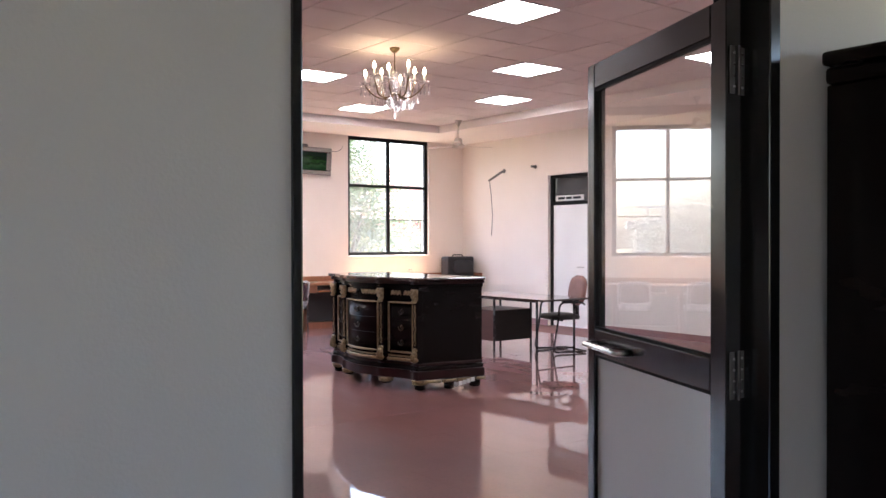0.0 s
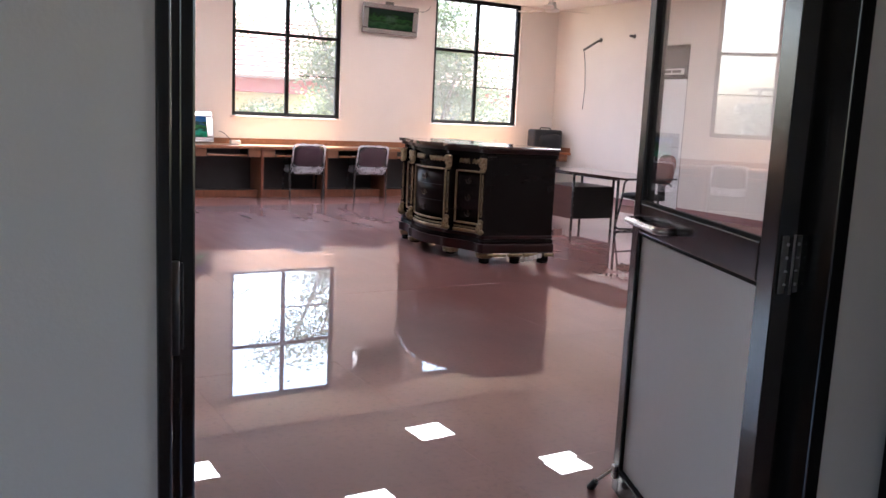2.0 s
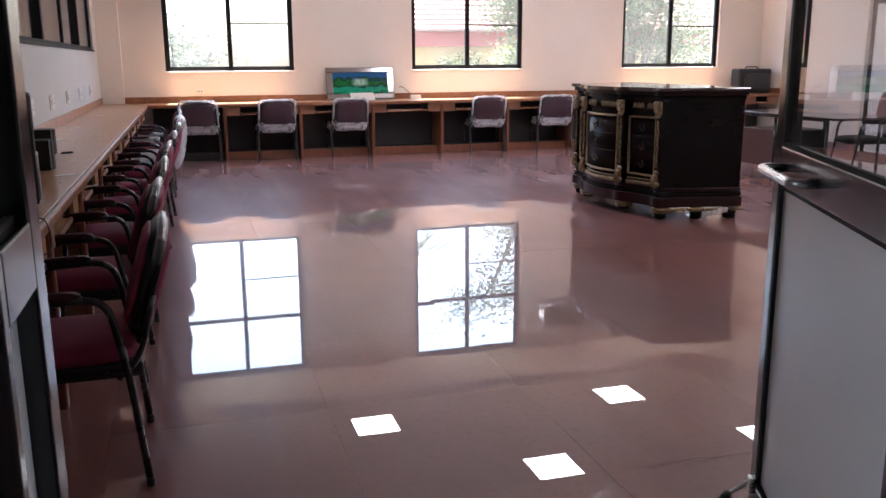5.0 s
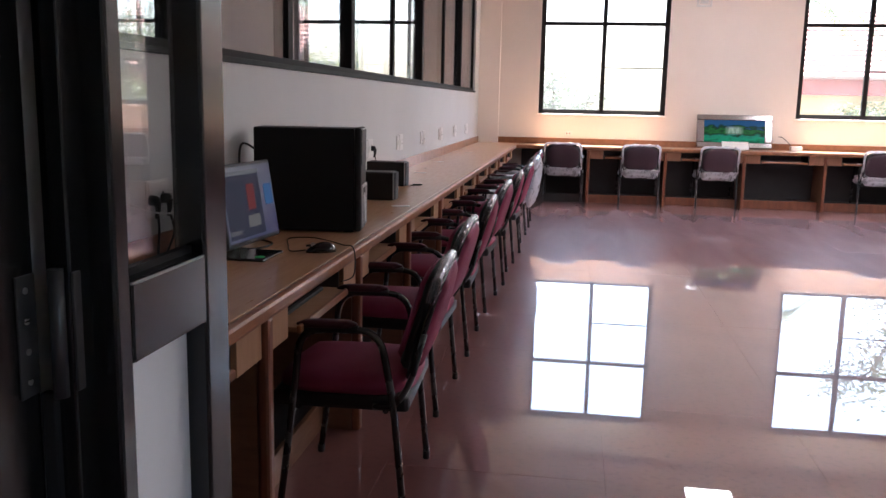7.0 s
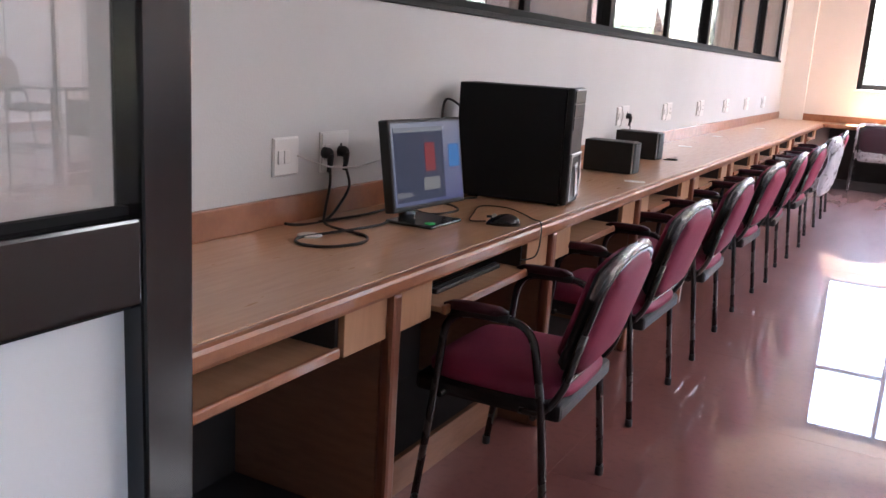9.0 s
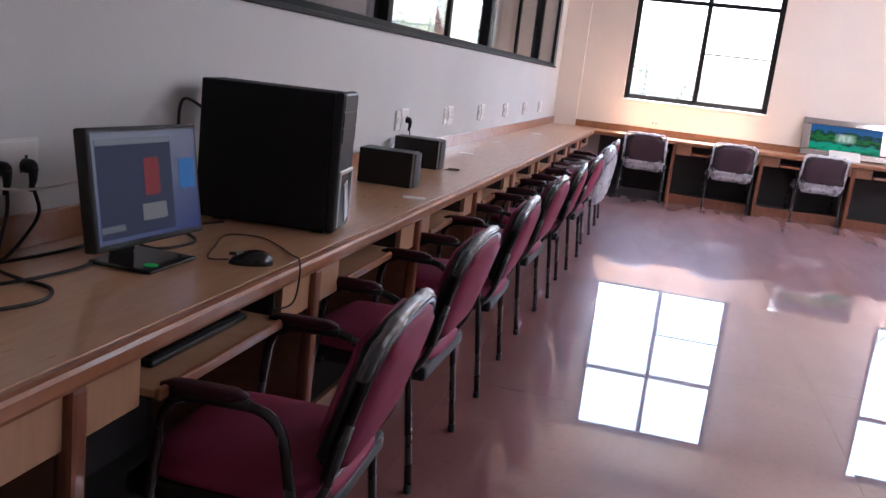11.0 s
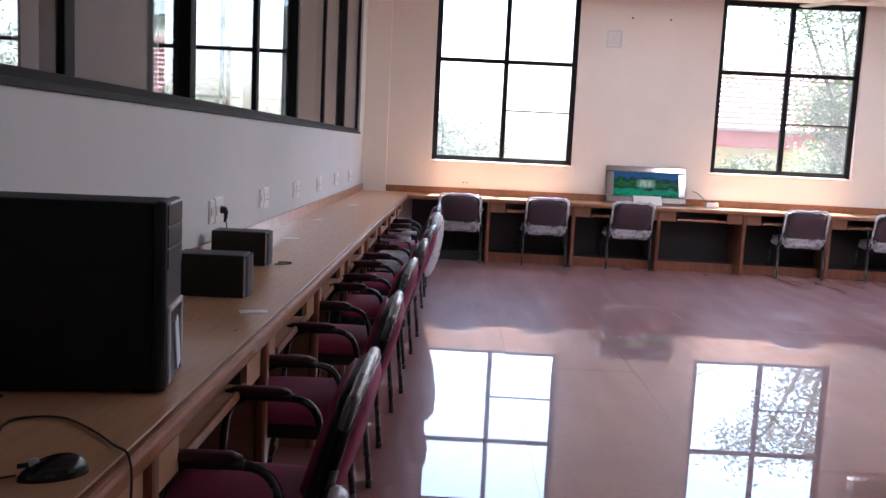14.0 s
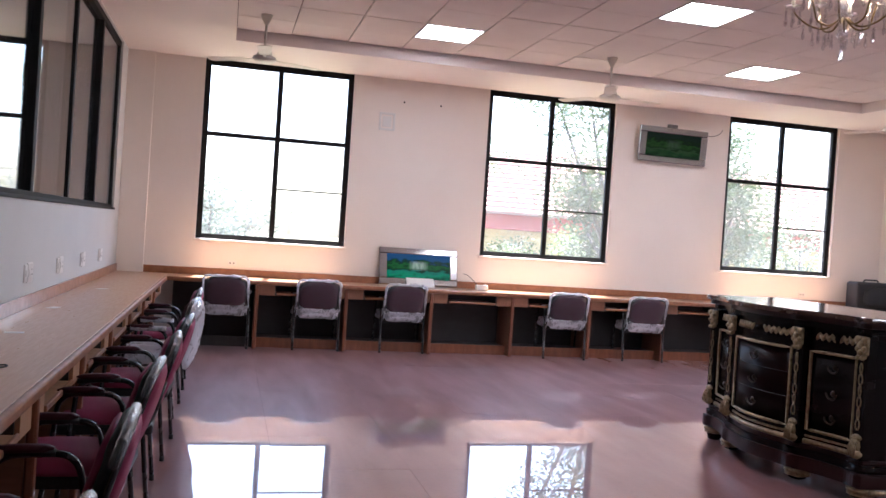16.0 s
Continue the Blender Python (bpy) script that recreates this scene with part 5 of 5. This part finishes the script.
picture(pose(6.83, YW - 0.085, 2.60, 4, 0.6, 0), True)
picture(pose(3.455, YW - 0.16, DZT + 0.012, -16), False)
cable([(7.80, YW - 0.05, 3.03), (7.95, YW - 0.02, 3.02), (8.06, YW - 0.02, 3.06), (8.11, YW - 0.01, 3.12)], 0.004, "short black lead from the picture to the wall")
solid("receipt_slip", box(B(), (0.33, -0.001, 0.0), (0.68, 0.001, 0.15)), PAPER, "white sheet of paper leaning against the picture", "paper", pose(3.455, YW - 0.288, DZT + 0.003, -48))
ob = thing("extension_box", "small white socket box on the worktop with a short lead", "socket", pose(4.74, YW - 0.27, DZT))
part("body", box(B(), (-0.075, -0.04, 0), (0.075, 0.04, 0.06), 0.006), WHITEPLASTIC, ob)
part("top_plate", box(B(), (-0.065, -0.032, 0.06), (0.065, 0.032, 0.066), 0.002), WHITEPLASTIC, ob)
cable([(4.70, YW - 0.24, DZT + 0.05), (4.66, YW - 0.2, DZT + 0.10), (4.60, YW - 0.08, DZT + 0.17), (4.56, YW - 0.01, DZT + 0.18)], 0.004, "short black lead from the wall to the socket box")
ob = thing("wall_plate", "square white conduit box ring on the wall", "socket", pose(3.455, YW, 2.79))
bm = B()
for lo, hi in (((-0.1, -0.022, -0.11), (-0.075, 0, 0.11)), ((0.075, -0.022, -0.11), (0.1, 0, 0.11)), ((-0.075, -0.022, 0.085), (0.075, 0, 0.11)), ((-0.075, -0.022, -0.11), (0.075, 0, -0.085))):
    box(bm, lo, hi, 0.003)
part("rim", bm, WHITEPLASTIC, ob)
part("cover", box(B(), (-0.055, -0.012, -0.065), (0.055, 0, 0.065), 0.003), WHITEPLASTIC, ob)
for x in (3.66, 4.13):
    solid("wall_plug", tube(B(), [(x, YW - 0.004, 3.05), (x, YW + 0.02, 3.05)], 0.012, 8), BLACKPLASTIC, "small dark screw plug in the wall", "plug")
for x, z in ((9.55, 0.93), (1.7, 0.93)):
    ob = thing("wall_outlet", "small white outlet low on the window wall", "socket", pose(x, YW, z))
    part("plate", box(B(), (-0.05, -0.010, -0.03), (0.05, 0, 0.03), 0.002), WHITEPLASTIC, ob)
    for x0 in (-0.03, 0.012):
        part("pin_hole", box(B(), (x0, -0.0112, -0.008), (x0 + 0.015, -0.0098, 0.008)), BLACKPLASTIC, ob)
bk = thing("wall_bracket", "short grey pipe bracket with a hanging wire", "bracket", pose(XR, 12.14, 2.74))
part("pipe", tube(B(), [(0.0, 0.0, 0.0), (-0.05, 0.02, -0.02), (-0.22, 0.19, -0.18)], 0.02, 10), HINGE, bk, "grey steel pipe stub")
part("wire", tube(B(), [(-0.2, 0.18, -0.2), (-0.17, 0.17, -0.45), (-0.15, 0.16, -0.8), (-0.14, 0.19, -1.05), (-0.13, 0.21, -1.18)], 0.006, 6), BLACKPLASTIC, bk, "thin dark hanging wire")
part("flange", turned(lathe(B(), [(0.04, 0), (0.04, 0.01), (0.025, 0.014)], 14), pose(0, 0, 0, 0, -90)), HINGE, bk)
st = thing("pipe_stub", "short grey pipe stub on the wall", "bracket", pose(XR, 11.31, 2.76))
part("pipe", tube(B(), [(0, 0, 0), (-0.09, 0.01, 0.005)], 0.022, 10), HINGE, st)
part("flange", turned(lathe(B(), [(0.035, 0), (0.035, 0.008), (0.022, 0.012)], 14), pose(0, 0, 0, 0, -90)), HINGE, st)


# ---- ceiling fans, chandelier ----
def ceiling_fan(x, y, turn):
    f = thing("ceiling_fan", "cream three-blade ceiling fan, at rest", "fan", pose(x, y, TILEZ, 0, 0, turn), "ceiling fans")
    part("canopy", lathe(B(), [(0.018, -0.10), (0.03, -0.07), (0.055, -0.01), (0.058, 0.0)], 18), FANPAINT, f)
    part("down_rod", tube(B(), [(0, 0, -0.09), (0, 0, -0.32)], 0.012, 10), FANPAINT, f)
    part("motor", lathe(B(), [(0.03, -0.455), (0.10, -0.45), (0.115, -0.43), (0.11, -0.41), (0.07, -0.395), (0.062, -0.32), (0.05, -0.30), (0.016, -0.295)], 24), FANPAINT, f, "cream motor housing")
    for k in range(3):
        m = pose(0, 0, -0.425, 0, 0, 120 * k)
        arm = part("blade_arm", turned(box(B(), (0.09, -0.018, -0.004), (0.24, 0.018, 0.004), 0.003), m), FANPAINT, f)
        bm = prism(B(), [(0.20, -0.055), (0.60, -0.068), (0.625, -0.04), (0.625, 0.04), (0.60, 0.068), (0.20, 0.055)], -0.002, 0.003)
        part("blade", turned(bm, m @ pose(0, 0, 0, 4)), FANPAINT, arm)


ceiling_fan(1.87, 11.42, 148)
ceiling_fan(5.52, 11.40, 126)
ceiling_fan(9.18, 11.42, 108)


def chandelier():
    c = thing("chandelier", "brass and crystal chandelier with lit candle bulbs", "chandelier", pose(5.40, 7.64, TILEZ))
    part("chain", tube(B(), [(0, 0, 0), (0, 0, -0.22)], 0.006, 6), BRASS, c)
    part("canopy", lathe(B(), [(0.02, -0.05), (0.05, -0.02), (0.055, 0.0)], 16), BRASS, c)
    part("stem", lathe(B(), [(0.012, -0.60), (0.04, -0.57), (0.02, -0.53), (0.035, -0.47), (0.015, -0.42), (0.03, -0.36), (0.014, -0.30), (0.022, -0.25), (0.008, -0.21)], 14), CRYSTAL, c, "turned crystal stem")

    def drop(bm, p, s):
        r = bmesh.ops.create_icosphere(bm, subdivisions=1, radius=1.0)
        bmesh.ops.transform(bm, matrix=pose(*p) @ Matrix.Diagonal((s, s, s * 1.9, 1)), verts=r["verts"])

    for k in range(8):
        a = 2 * math.pi * k / 8
        ca, sa = math.cos(a), math.sin(a)
        R = 0.31 if k % 2 else 0.25
        zc = -0.36 if k % 2 else -0.31
        pts = [(0.02, -0.46), (0.10, -0.53), (0.20, -0.50), (R - 0.03, -0.43), (R, zc - 0.02)]
        arm = part("arm", tube(B(), bent([(r * ca, r * sa, z) for r, z in pts], 0.06, 4), 0.007, 6), BRASS, c, "curved brass arm")
        bm = lathe(B(), [(0.012, zc - 0.02), (0.05, zc - 0.005), (0.055, zc + 0.006), (0.02, zc + 0.006)], 14, (R * ca, R * sa, 0))
        part("drip_pan", bm, CRYSTAL, arm)
        part("candle", lathe(B(), [(0.011, zc), (0.011, zc + 0.075)], 10, (R * ca, R * sa, 0)), WHITEPLASTIC, arm)
        part("bulb", lathe(B(), [(0.008, zc + 0.075), (0.017, zc + 0.095), (0.013, zc + 0.12), (0.002, zc + 0.145)], 10, (R * ca, R * sa, 0)), BULBGLOW, arm, "lit warm candle bulb")
        bm = B()
        for j in range(6):
            b = 2 * math.pi * j / 6
            for q in range(3):
                drop(bm, (R * ca + 0.05 * math.cos(b), R * sa + 0.05 * math.sin(b), zc - 0.035 - 0.035 * q), 0.009 if q < 2 else 0.013)
        for j, (rr, zz) in enumerate(((0.10, -0.56), (0.18, -0.55), (0.24, -0.50))):
            for q in range(3):
                drop(bm, (rr * ca, rr * sa, zz - 0.03 * q), 0.010 if q < 2 else 0.014)
        tagged(part("crystal_strand", bm, CRYSTAL, arm, "hanging cut crystal drops"), kind="stuff")
    bm = B()
    for q in range(5):
        drop(bm, (0, 0, -0.60 - 0.028 * q), 0.014 + 0.003 * (q == 4))
    part("bottom_drop", bm, CRYSTAL, c)


chandelier()

# ---- table, chair, bag in the far corner ----
tb = thing("office_table", "plain office table with a dark frame and a hanging drawer box", "table", pose(7.56, 7.70, 0))
part("tabletop", box(B(), (0, 0, 0.728), (0.80, 1.75, 0.752), 0.004), LACQUERTOP, tb, "polished dark top")
for x, y in ((0.08, 0.20), (0.72, 0.20), (0.08, 1.0), (0.72, 1.0), (0.08, 1.62), (0.72, 1.62)):
    part("leg", tube(B(), [(x, y, 0), (x, y, 0.728)], 0.016, 10), TUBE, tb)
for x in (0.08, 0.72):
    part("rail", tube(B(), [(x, 0.20, 0.715), (x, 1.62, 0.715)], 0.011, 8), TUBE, tb)
part("rail", tube(B(), [(0.08, 0.20, 0.12), (0.72, 0.20, 0.12)], 0.011, 8), TUBE, tb)
dr = part("drawer_box", box(B(), (0.085, 1.0, 0.16), (0.715, 1.62, 0.56), 0.004), surface("dark_red_brown_laminate", (0.085, 0.03, 0.022), (0.06, 0.021, 0.016), 0.35, 0.45, 4.0, (1, 1, 5)), tb, "red-brown drawer box, black front")
part("drawer_front", box(B(), (0.09, 0.985, 0.165), (0.71, 1.0, 0.555), 0.003), BLACKPLASTIC, dr)


def cantilever_chair(m):
    c = thing("chair", "brown leatherette office chair on bent black tubes", "chair", m)
    part("seat", cushion(B(), 0.46, 0.46, 0.07, (0, 0, 0.46), 0.02), BLACKPLASTIC, c, "black padded seat")
    bm = cushion(B(), 0.44, 0.40, 0.06, (0, 0, 0), 0.02)
    for v in bm.verts:
        v.co.x *= 1 - 0.35 * abs(v.co.y / 0.2) ** 3
    part("backrest", turned(bm, pose(0, -0.27, 0.80, 100)), BROWNLEATHER, c, "rounded brown leatherette backrest")
    for s in (-1, 1):
        x = s * 0.25
        part("side_frame", tube(B(), bent([(x, -0.25, 0.02), (x, 0.24, 0.02), (x, 0.16, 0.44), (x, 0.14, 0.66), (x, -0.18, 0.66), (x * 0.8, -0.26, 0.62)], 0.08, 6), 0.0125, 8), TUBE, c)
        part("armrest", box(B(), (x - 0.022, -0.14, 0.665), (x + 0.022, 0.11, 0.69), 0.01), BLACKPLASTIC, c)
    part("cross_bar", tube(B(), [(-0.25, -0.24, 0.02), (0.25, -0.24, 0.02)], 0.012, 8), TUBE, c)
    part("cross_bar", tube(B(), [(-0.25, 0.10, 0.43), (0.25, 0.10, 0.43)], 0.012, 8), TUBE, c)
    part("back_bar", box(B(), (-0.05, -0.27, 0.43), (0.05, -0.25, 0.75), 0.006), TUBE, c)


cantilever_chair(pose(8.51, 8.39, 0, 0, 0, 75))
bg = thing("bag", "black nylon equipment bag standing on the worktop", "bag", pose(10.42, 13.04, DZT, 0, 0, -4))
bm = box(B(), (-0.30, -0.125, 0.004), (0.30, 0.125, 0.395), 0.035)
part("body", bm, BAGCLOTH, bg)
pk = part("pocket", turned(cushion(B(), 0.46, 0.27, 0.06, (0, 0, 0), 0.015), pose(0.03, -0.145, 0.19, 90)), BAGCLOTH, bg)
part("mark", box(box(B(), (-0.06, -0.187, 0.17), (-0.02, -0.184, 0.21), 0.001), (-0.005, -0.187, 0.182), (0.075, -0.184, 0.200), 0.001), MARK, pk, "pale printed mark")
part("handle", tube(B(), bent([(-0.12, 0, 0.39), (-0.10, 0, 0.425), (0.10, 0, 0.425), (0.12, 0, 0.39)], 0.03), 0.010, 8), BAGCLOTH, bg)
part("zip", tube(B(), bent([(-0.29, -0.02, 0.10), (-0.29, -0.02, 0.375), (0.29, -0.02, 0.375), (0.29, -0.02, 0.10)], 0.08), 0.004, 6), HINGE, bg)

# ---- corridor ----
cb = thing("cabinet", "tall black cabinet against the corridor wall, cornice on top", "cabinet", pose(2.972, 1.665, 0))
part("body", box(B(), (0.02, -0.43, 0.06), (0.90, -0.005, 1.93), 0.006), LACQUER, cb)
part("plinth", box(B(), (0.03, -0.42, 0.0), (0.89, -0.01, 0.06), 0.003), BLACKPLASTIC, cb)
part("cornice", box(B(), (-0.01, -0.46, 1.985), (0.93, -0.002, 2.03), 0.012), LACQUER, cb)
part("cornice", box(B(), (0.008, -0.445, 1.93), (0.912, -0.003, 1.985), 0.015), LACQUER, cb)
for x0, x1, hx in ((0.035, 0.455, 0.43), (0.465, 0.885, 0.49)):
    d = part("cabinet_door", box(B(), (x0, -0.45, 0.09), (x1, -0.431, 1.90), 0.004), LACQUER, cb)
    part("handle", tube(B(), bent([(hx, -0.45, 1.0), (hx, -0.475, 1.0), (hx, -0.475, 1.12), (hx, -0.45, 1.12)], 0.015), 0.005, 8), BRASS, d)

# ---- outside ----
bm = B()
box(bm, (-400, -300, -4.3), (400, 600, -4.0))
structure("ground", bm, GROUND, "dry grass and earth below the windows")


def neighbour_house():
    h = thing("house", "long yellow house with a red band and a faded tiled roof", "house", pose(8.0, 27.0, -4.0))
    part("wall", box(B(), (0, 0, 0), (26, 7, 5.75)), YELLOWWALL, h, "weathered yellow wall")
    part("band", box(B(), (-0.2, -0.35, 5.75), (26.2, 7.3, 6.2), 0.03), REDBAND, h, "red painted band")
    bm = B()
    for sgn, a, b in ((1, -0.6, 3.5), (-1, 7.6, 3.5)):
        rows = 14
        for i in range(rows):
            t0, t1 = i / rows, (i + 1.12) / rows
            y0, y1, z0, z1 = a + (b - a) * t0, a + (b - a) * t1, 6.2 + 2.3 * t0, 6.2 + 2.3 * t1
            v = [bm.verts.new(p) for p in ((-0.5, y0, z0 + 0.08), (26.5, y0, z0 + 0.08), (26.5, y1, z1), (-0.5, y1, z1), (-0.5, y0, z0), (26.5, y0, z0), (26.5, y1, z1 - 0.08), (-0.5, y1, z1 - 0.08))]
            for q in ((0, 1, 2, 3), (7, 6, 5, 4), (0, 4, 5, 1), (3, 2, 6, 7), (0, 3, 7, 4), (1, 5, 6, 2)):
                bm.faces.new([v[k] for k in q])
    part("roof", bm, ROOFTILE, h, "faded clay tile roof")
    for k in range(7):
        w = part("window", box(B(), (1.5 + 3.6 * k, -0.03, 2.2), (2.9 + 3.6 * k, 0.02, 3.9)), DARKPANEL, h)
        part("frame", box(box(B(), (1.4 + 3.6 * k, -0.06, 2.1), (3.0 + 3.6 * k, 0.0, 2.2)), (1.4 + 3.6 * k, -0.06, 3.9), (3.0 + 3.6 * k, 0.0, 4.0)), WALL, w)


neighbour_house()
gh = thing("house", "grey flat-roofed house behind the trees", "house", pose(-14.0, 38.0, -4.0))
part("wall", box(B(), (0, 0, 0), (16, 8, 6.0)), GREYWALL, gh)
part("roof", box(B(), (-0.4, -0.4, 6.0), (16.4, 8.4, 6.35)), GREYWALL, gh)
part("railing", box(B(), (0, -0.1, 6.9), (16, 0.0, 7.0)), GREYWALL, gh)
for k in range(24):
    part("baluster", box(B(), (0.3 + 0.66 * k, -0.08, 6.35), (0.42 + 0.66 * k, -0.02, 6.9)), GREYWALL, gh)
for k in range(5):
    w = part("window", box(B(), (1.2 + 3.0 * k, -0.03, 3.2), (2.8 + 3.0 * k, 0.02, 4.8)), DARKPANEL, gh)
    part("sill", box(B(), (1.1 + 3.0 * k, -0.15, 3.08), (2.9 + 3.0 * k, 0.0, 3.2)), GREYWALL, w)


def tree(x, y, height, spread, seed, leaf, label, count=5200, size=0.06):
    rnd = random.Random(seed)
    t = thing("tree", label, "tree", pose(x, y, -4.0, 0, 0, rnd.uniform(0, 360)))
    bm, tips = B(), []
    trunk_h = height * 0.45
    top = Vector((rnd.uniform(-.4, .4), rnd.uniform(-.4, .4), trunk_h))
    tube(bm, [(0, 0, 0), (0.05, 0.02, trunk_h * 0.4), top], [0.22, 0.16, 0.12], 10)
    for k in range(9):
        a = 2 * math.pi * k / 9 + rnd.uniform(-.3, .3)
        r, up = spread * rnd.uniform(0.45, 0.95), height * rnd.uniform(0.15, 0.52)
        p = top.lerp(Vector((0, 0, trunk_h * 0.7)), rnd.random())
        e = p + Vector((r * math.cos(a), r * math.sin(a), up))
        m = p.lerp(e, 0.5) + Vector((0, 0, rnd.uniform(-.2, .4)))
        tube(bm, [p, m, e], [0.08, 0.05, 0.02], 6)
        tips += [m, e]
        for j in range(3):
            q = m.lerp(e, rnd.random())
            f = q + Vector((rnd.gauss(0, .5), rnd.gauss(0, .5), rnd.uniform(0, .8))) * spread * 0.35
            tube(bm, [q, f], [0.025, 0.008], 5)
            tips.append(f)
    part("trunk", bm, BARK, t, "tapered trunk and limbs")
    verts, faces = [], []
    for i in range(count):
        c = tips[rnd.randrange(len(tips))]
        o = Vector((rnd.gauss(0, 1), rnd.gauss(0, 1), rnd.gauss(0, .75))) * spread * 0.17
        p = c + o
        u = Vector((rnd.gauss(0, 1), rnd.gauss(0, 1), rnd.gauss(0, .6))).normalized()
        v = u.orthogonal().normalized()
        s = size * rnd.uniform(0.5, 1.2)
        n0 = len(verts)
        verts += [p - u * s, p + v * s * 0.42, p + u * s, p - v * s * 0.42]
        faces.append((n0, n0 + 1, n0 + 2, n0 + 3))
    me = bpy.data.meshes.new("crown")
    me.from_pydata([tuple(v) for v in verts], [], faces)
    me.materials.append(leaf)
    cr = new("crown", me)
    cr.parent = t
    tagged(cr, "uneven leafy crown")


for i, (x, y, h, s, lf) in enumerate(((9.9, 20.0, 10.6, 2.1, LEAF), (12.6, 21.0, 10.4, 2.2, LEAF), (10.9, 26.0, 6.4, 1.6, LEAFBRIGHT), (1.2, 21.0, 8.2, 1.9, LEAF), (-1.2, 25.0, 8.0, 3.2, LEAF), (-5.0, 22.0, 7.4, 2.8, LEAFBRIGHT),
                                      (-9.5, 21.0, 8.2, 3.2, LEAF), (17.5, 24.0, 8.5, 3.2, LEAF), (-2.6, 17.6, 5.9, 1.5, LEAFBRIGHT), (11.0, 37.0, 10.0, 3.6, LEAF), (20.0, 33.5, 10.5, 4.0, LEAF))):
    tree(x, y, h, s, 11 + i, lf, "leafy green garden tree in full sun" if lf is LEAF else "young light green garden tree", 19000 if i < 2 else 20000 if i == 3 else 13000)


def palm(x, y, h, seed):
    rnd = random.Random(seed)
    p = thing("palm_tree", "tall coconut palm with drooping fronds", "palm", pose(x, y, -4.0))
    part("trunk", tube(B(), [(0, 0, 0), (0.1, 0.05, h * 0.4), (0.25, 0.1, h)], [0.2, 0.15, 0.11], 10), BARK, p)
    for k in range(13):
        a = 2 * math.pi * k / 13 + rnd.uniform(-.2, .2)
        lift, L = rnd.uniform(-0.2, 0.9), rnd.uniform(1.8, 2.6)
        mid = [Vector((0.25 + L * s * math.cos(a), 0.1 + L * s * math.sin(a), h + lift * s * 1.5 - 1.7 * s * s)) for s in [i / 12 for i in range(13)]]
        bm = tube(B(), mid, [0.025 - 0.0016 * i for i in range(13)], 5)
        side = Vector((-math.sin(a), math.cos(a), 0))
        for i in range(1, 13):
            for sg in (-1, 1):
                for f in (0.0, 0.5):
                    q = mid[i - 1].lerp(mid[i], f)
                    e = q + side * sg * 0.5 * (1 - 0.5 * i / 12) + Vector((0.1 * math.cos(a), 0.1 * math.sin(a), -0.22))
                    w = (mid[i] - mid[i - 1]).normalized() * 0.025
                    bm.faces.new([bm.verts.new(v) for v in (q - w, q + w, e)])
        part("frond", bm, PALMLEAF, p)


palm(6.9, 24.5, 8.2, 3)
palm(-3.6, 27.0, 9.0, 5)

# ---- floor slabs ----
SL = 0.80
bm = B()
h = SL / 2 - 0.0003
r = [bm.verts.new(v) for v in ((-h, -h, -0.02), (h, -h, -0.02), (h, h, -0.02), (-h, h, -0.02))]
t = [bm.verts.new(v) for v in ((-h, -h, -0.0002), (h, -h, -0.0002), (h, h, -0.0002), (-h, h, -0.0002))]
k = h - 0.00015
u = [bm.verts.new(v) for v in ((-k, -k, 0), (k, -k, 0), (k, k, 0), (-k, k, 0))]
bm.faces.new(u)
for i in range(4):
    j = (i + 1) % 4
    bm.faces.new((r[i], r[j], t[j], t[i])), bm.faces.new((t[i], t[j], u[j], u[i]))
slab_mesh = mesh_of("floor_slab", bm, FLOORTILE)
rnd = random.Random(4)
for i in range(-1, 12):
    for j in range(0, 15):
        x, y = 0.37 + SL * i + SL / 2, 1.45 + SL * j + SL / 2
        if x - SL / 2 > XR or x + SL / 2 < XL or y - SL / 2 > YW:
            continue
        ob = new("floor_slab", slab_mesh)
        ob.parent = floor
        ob.matrix_world = pose(x, y, rnd.uniform(-0.0003, 0), rnd.gauss(0, 0.03), rnd.gauss(0, 0.03))
bm = box(B(), (-6.45, YD, -0.02), (XL - 0.15, YW, -0.004))
structure("floor_neighbour_room", bm, FLOORTILE, "red-brown stone floor of the room behind the glass")
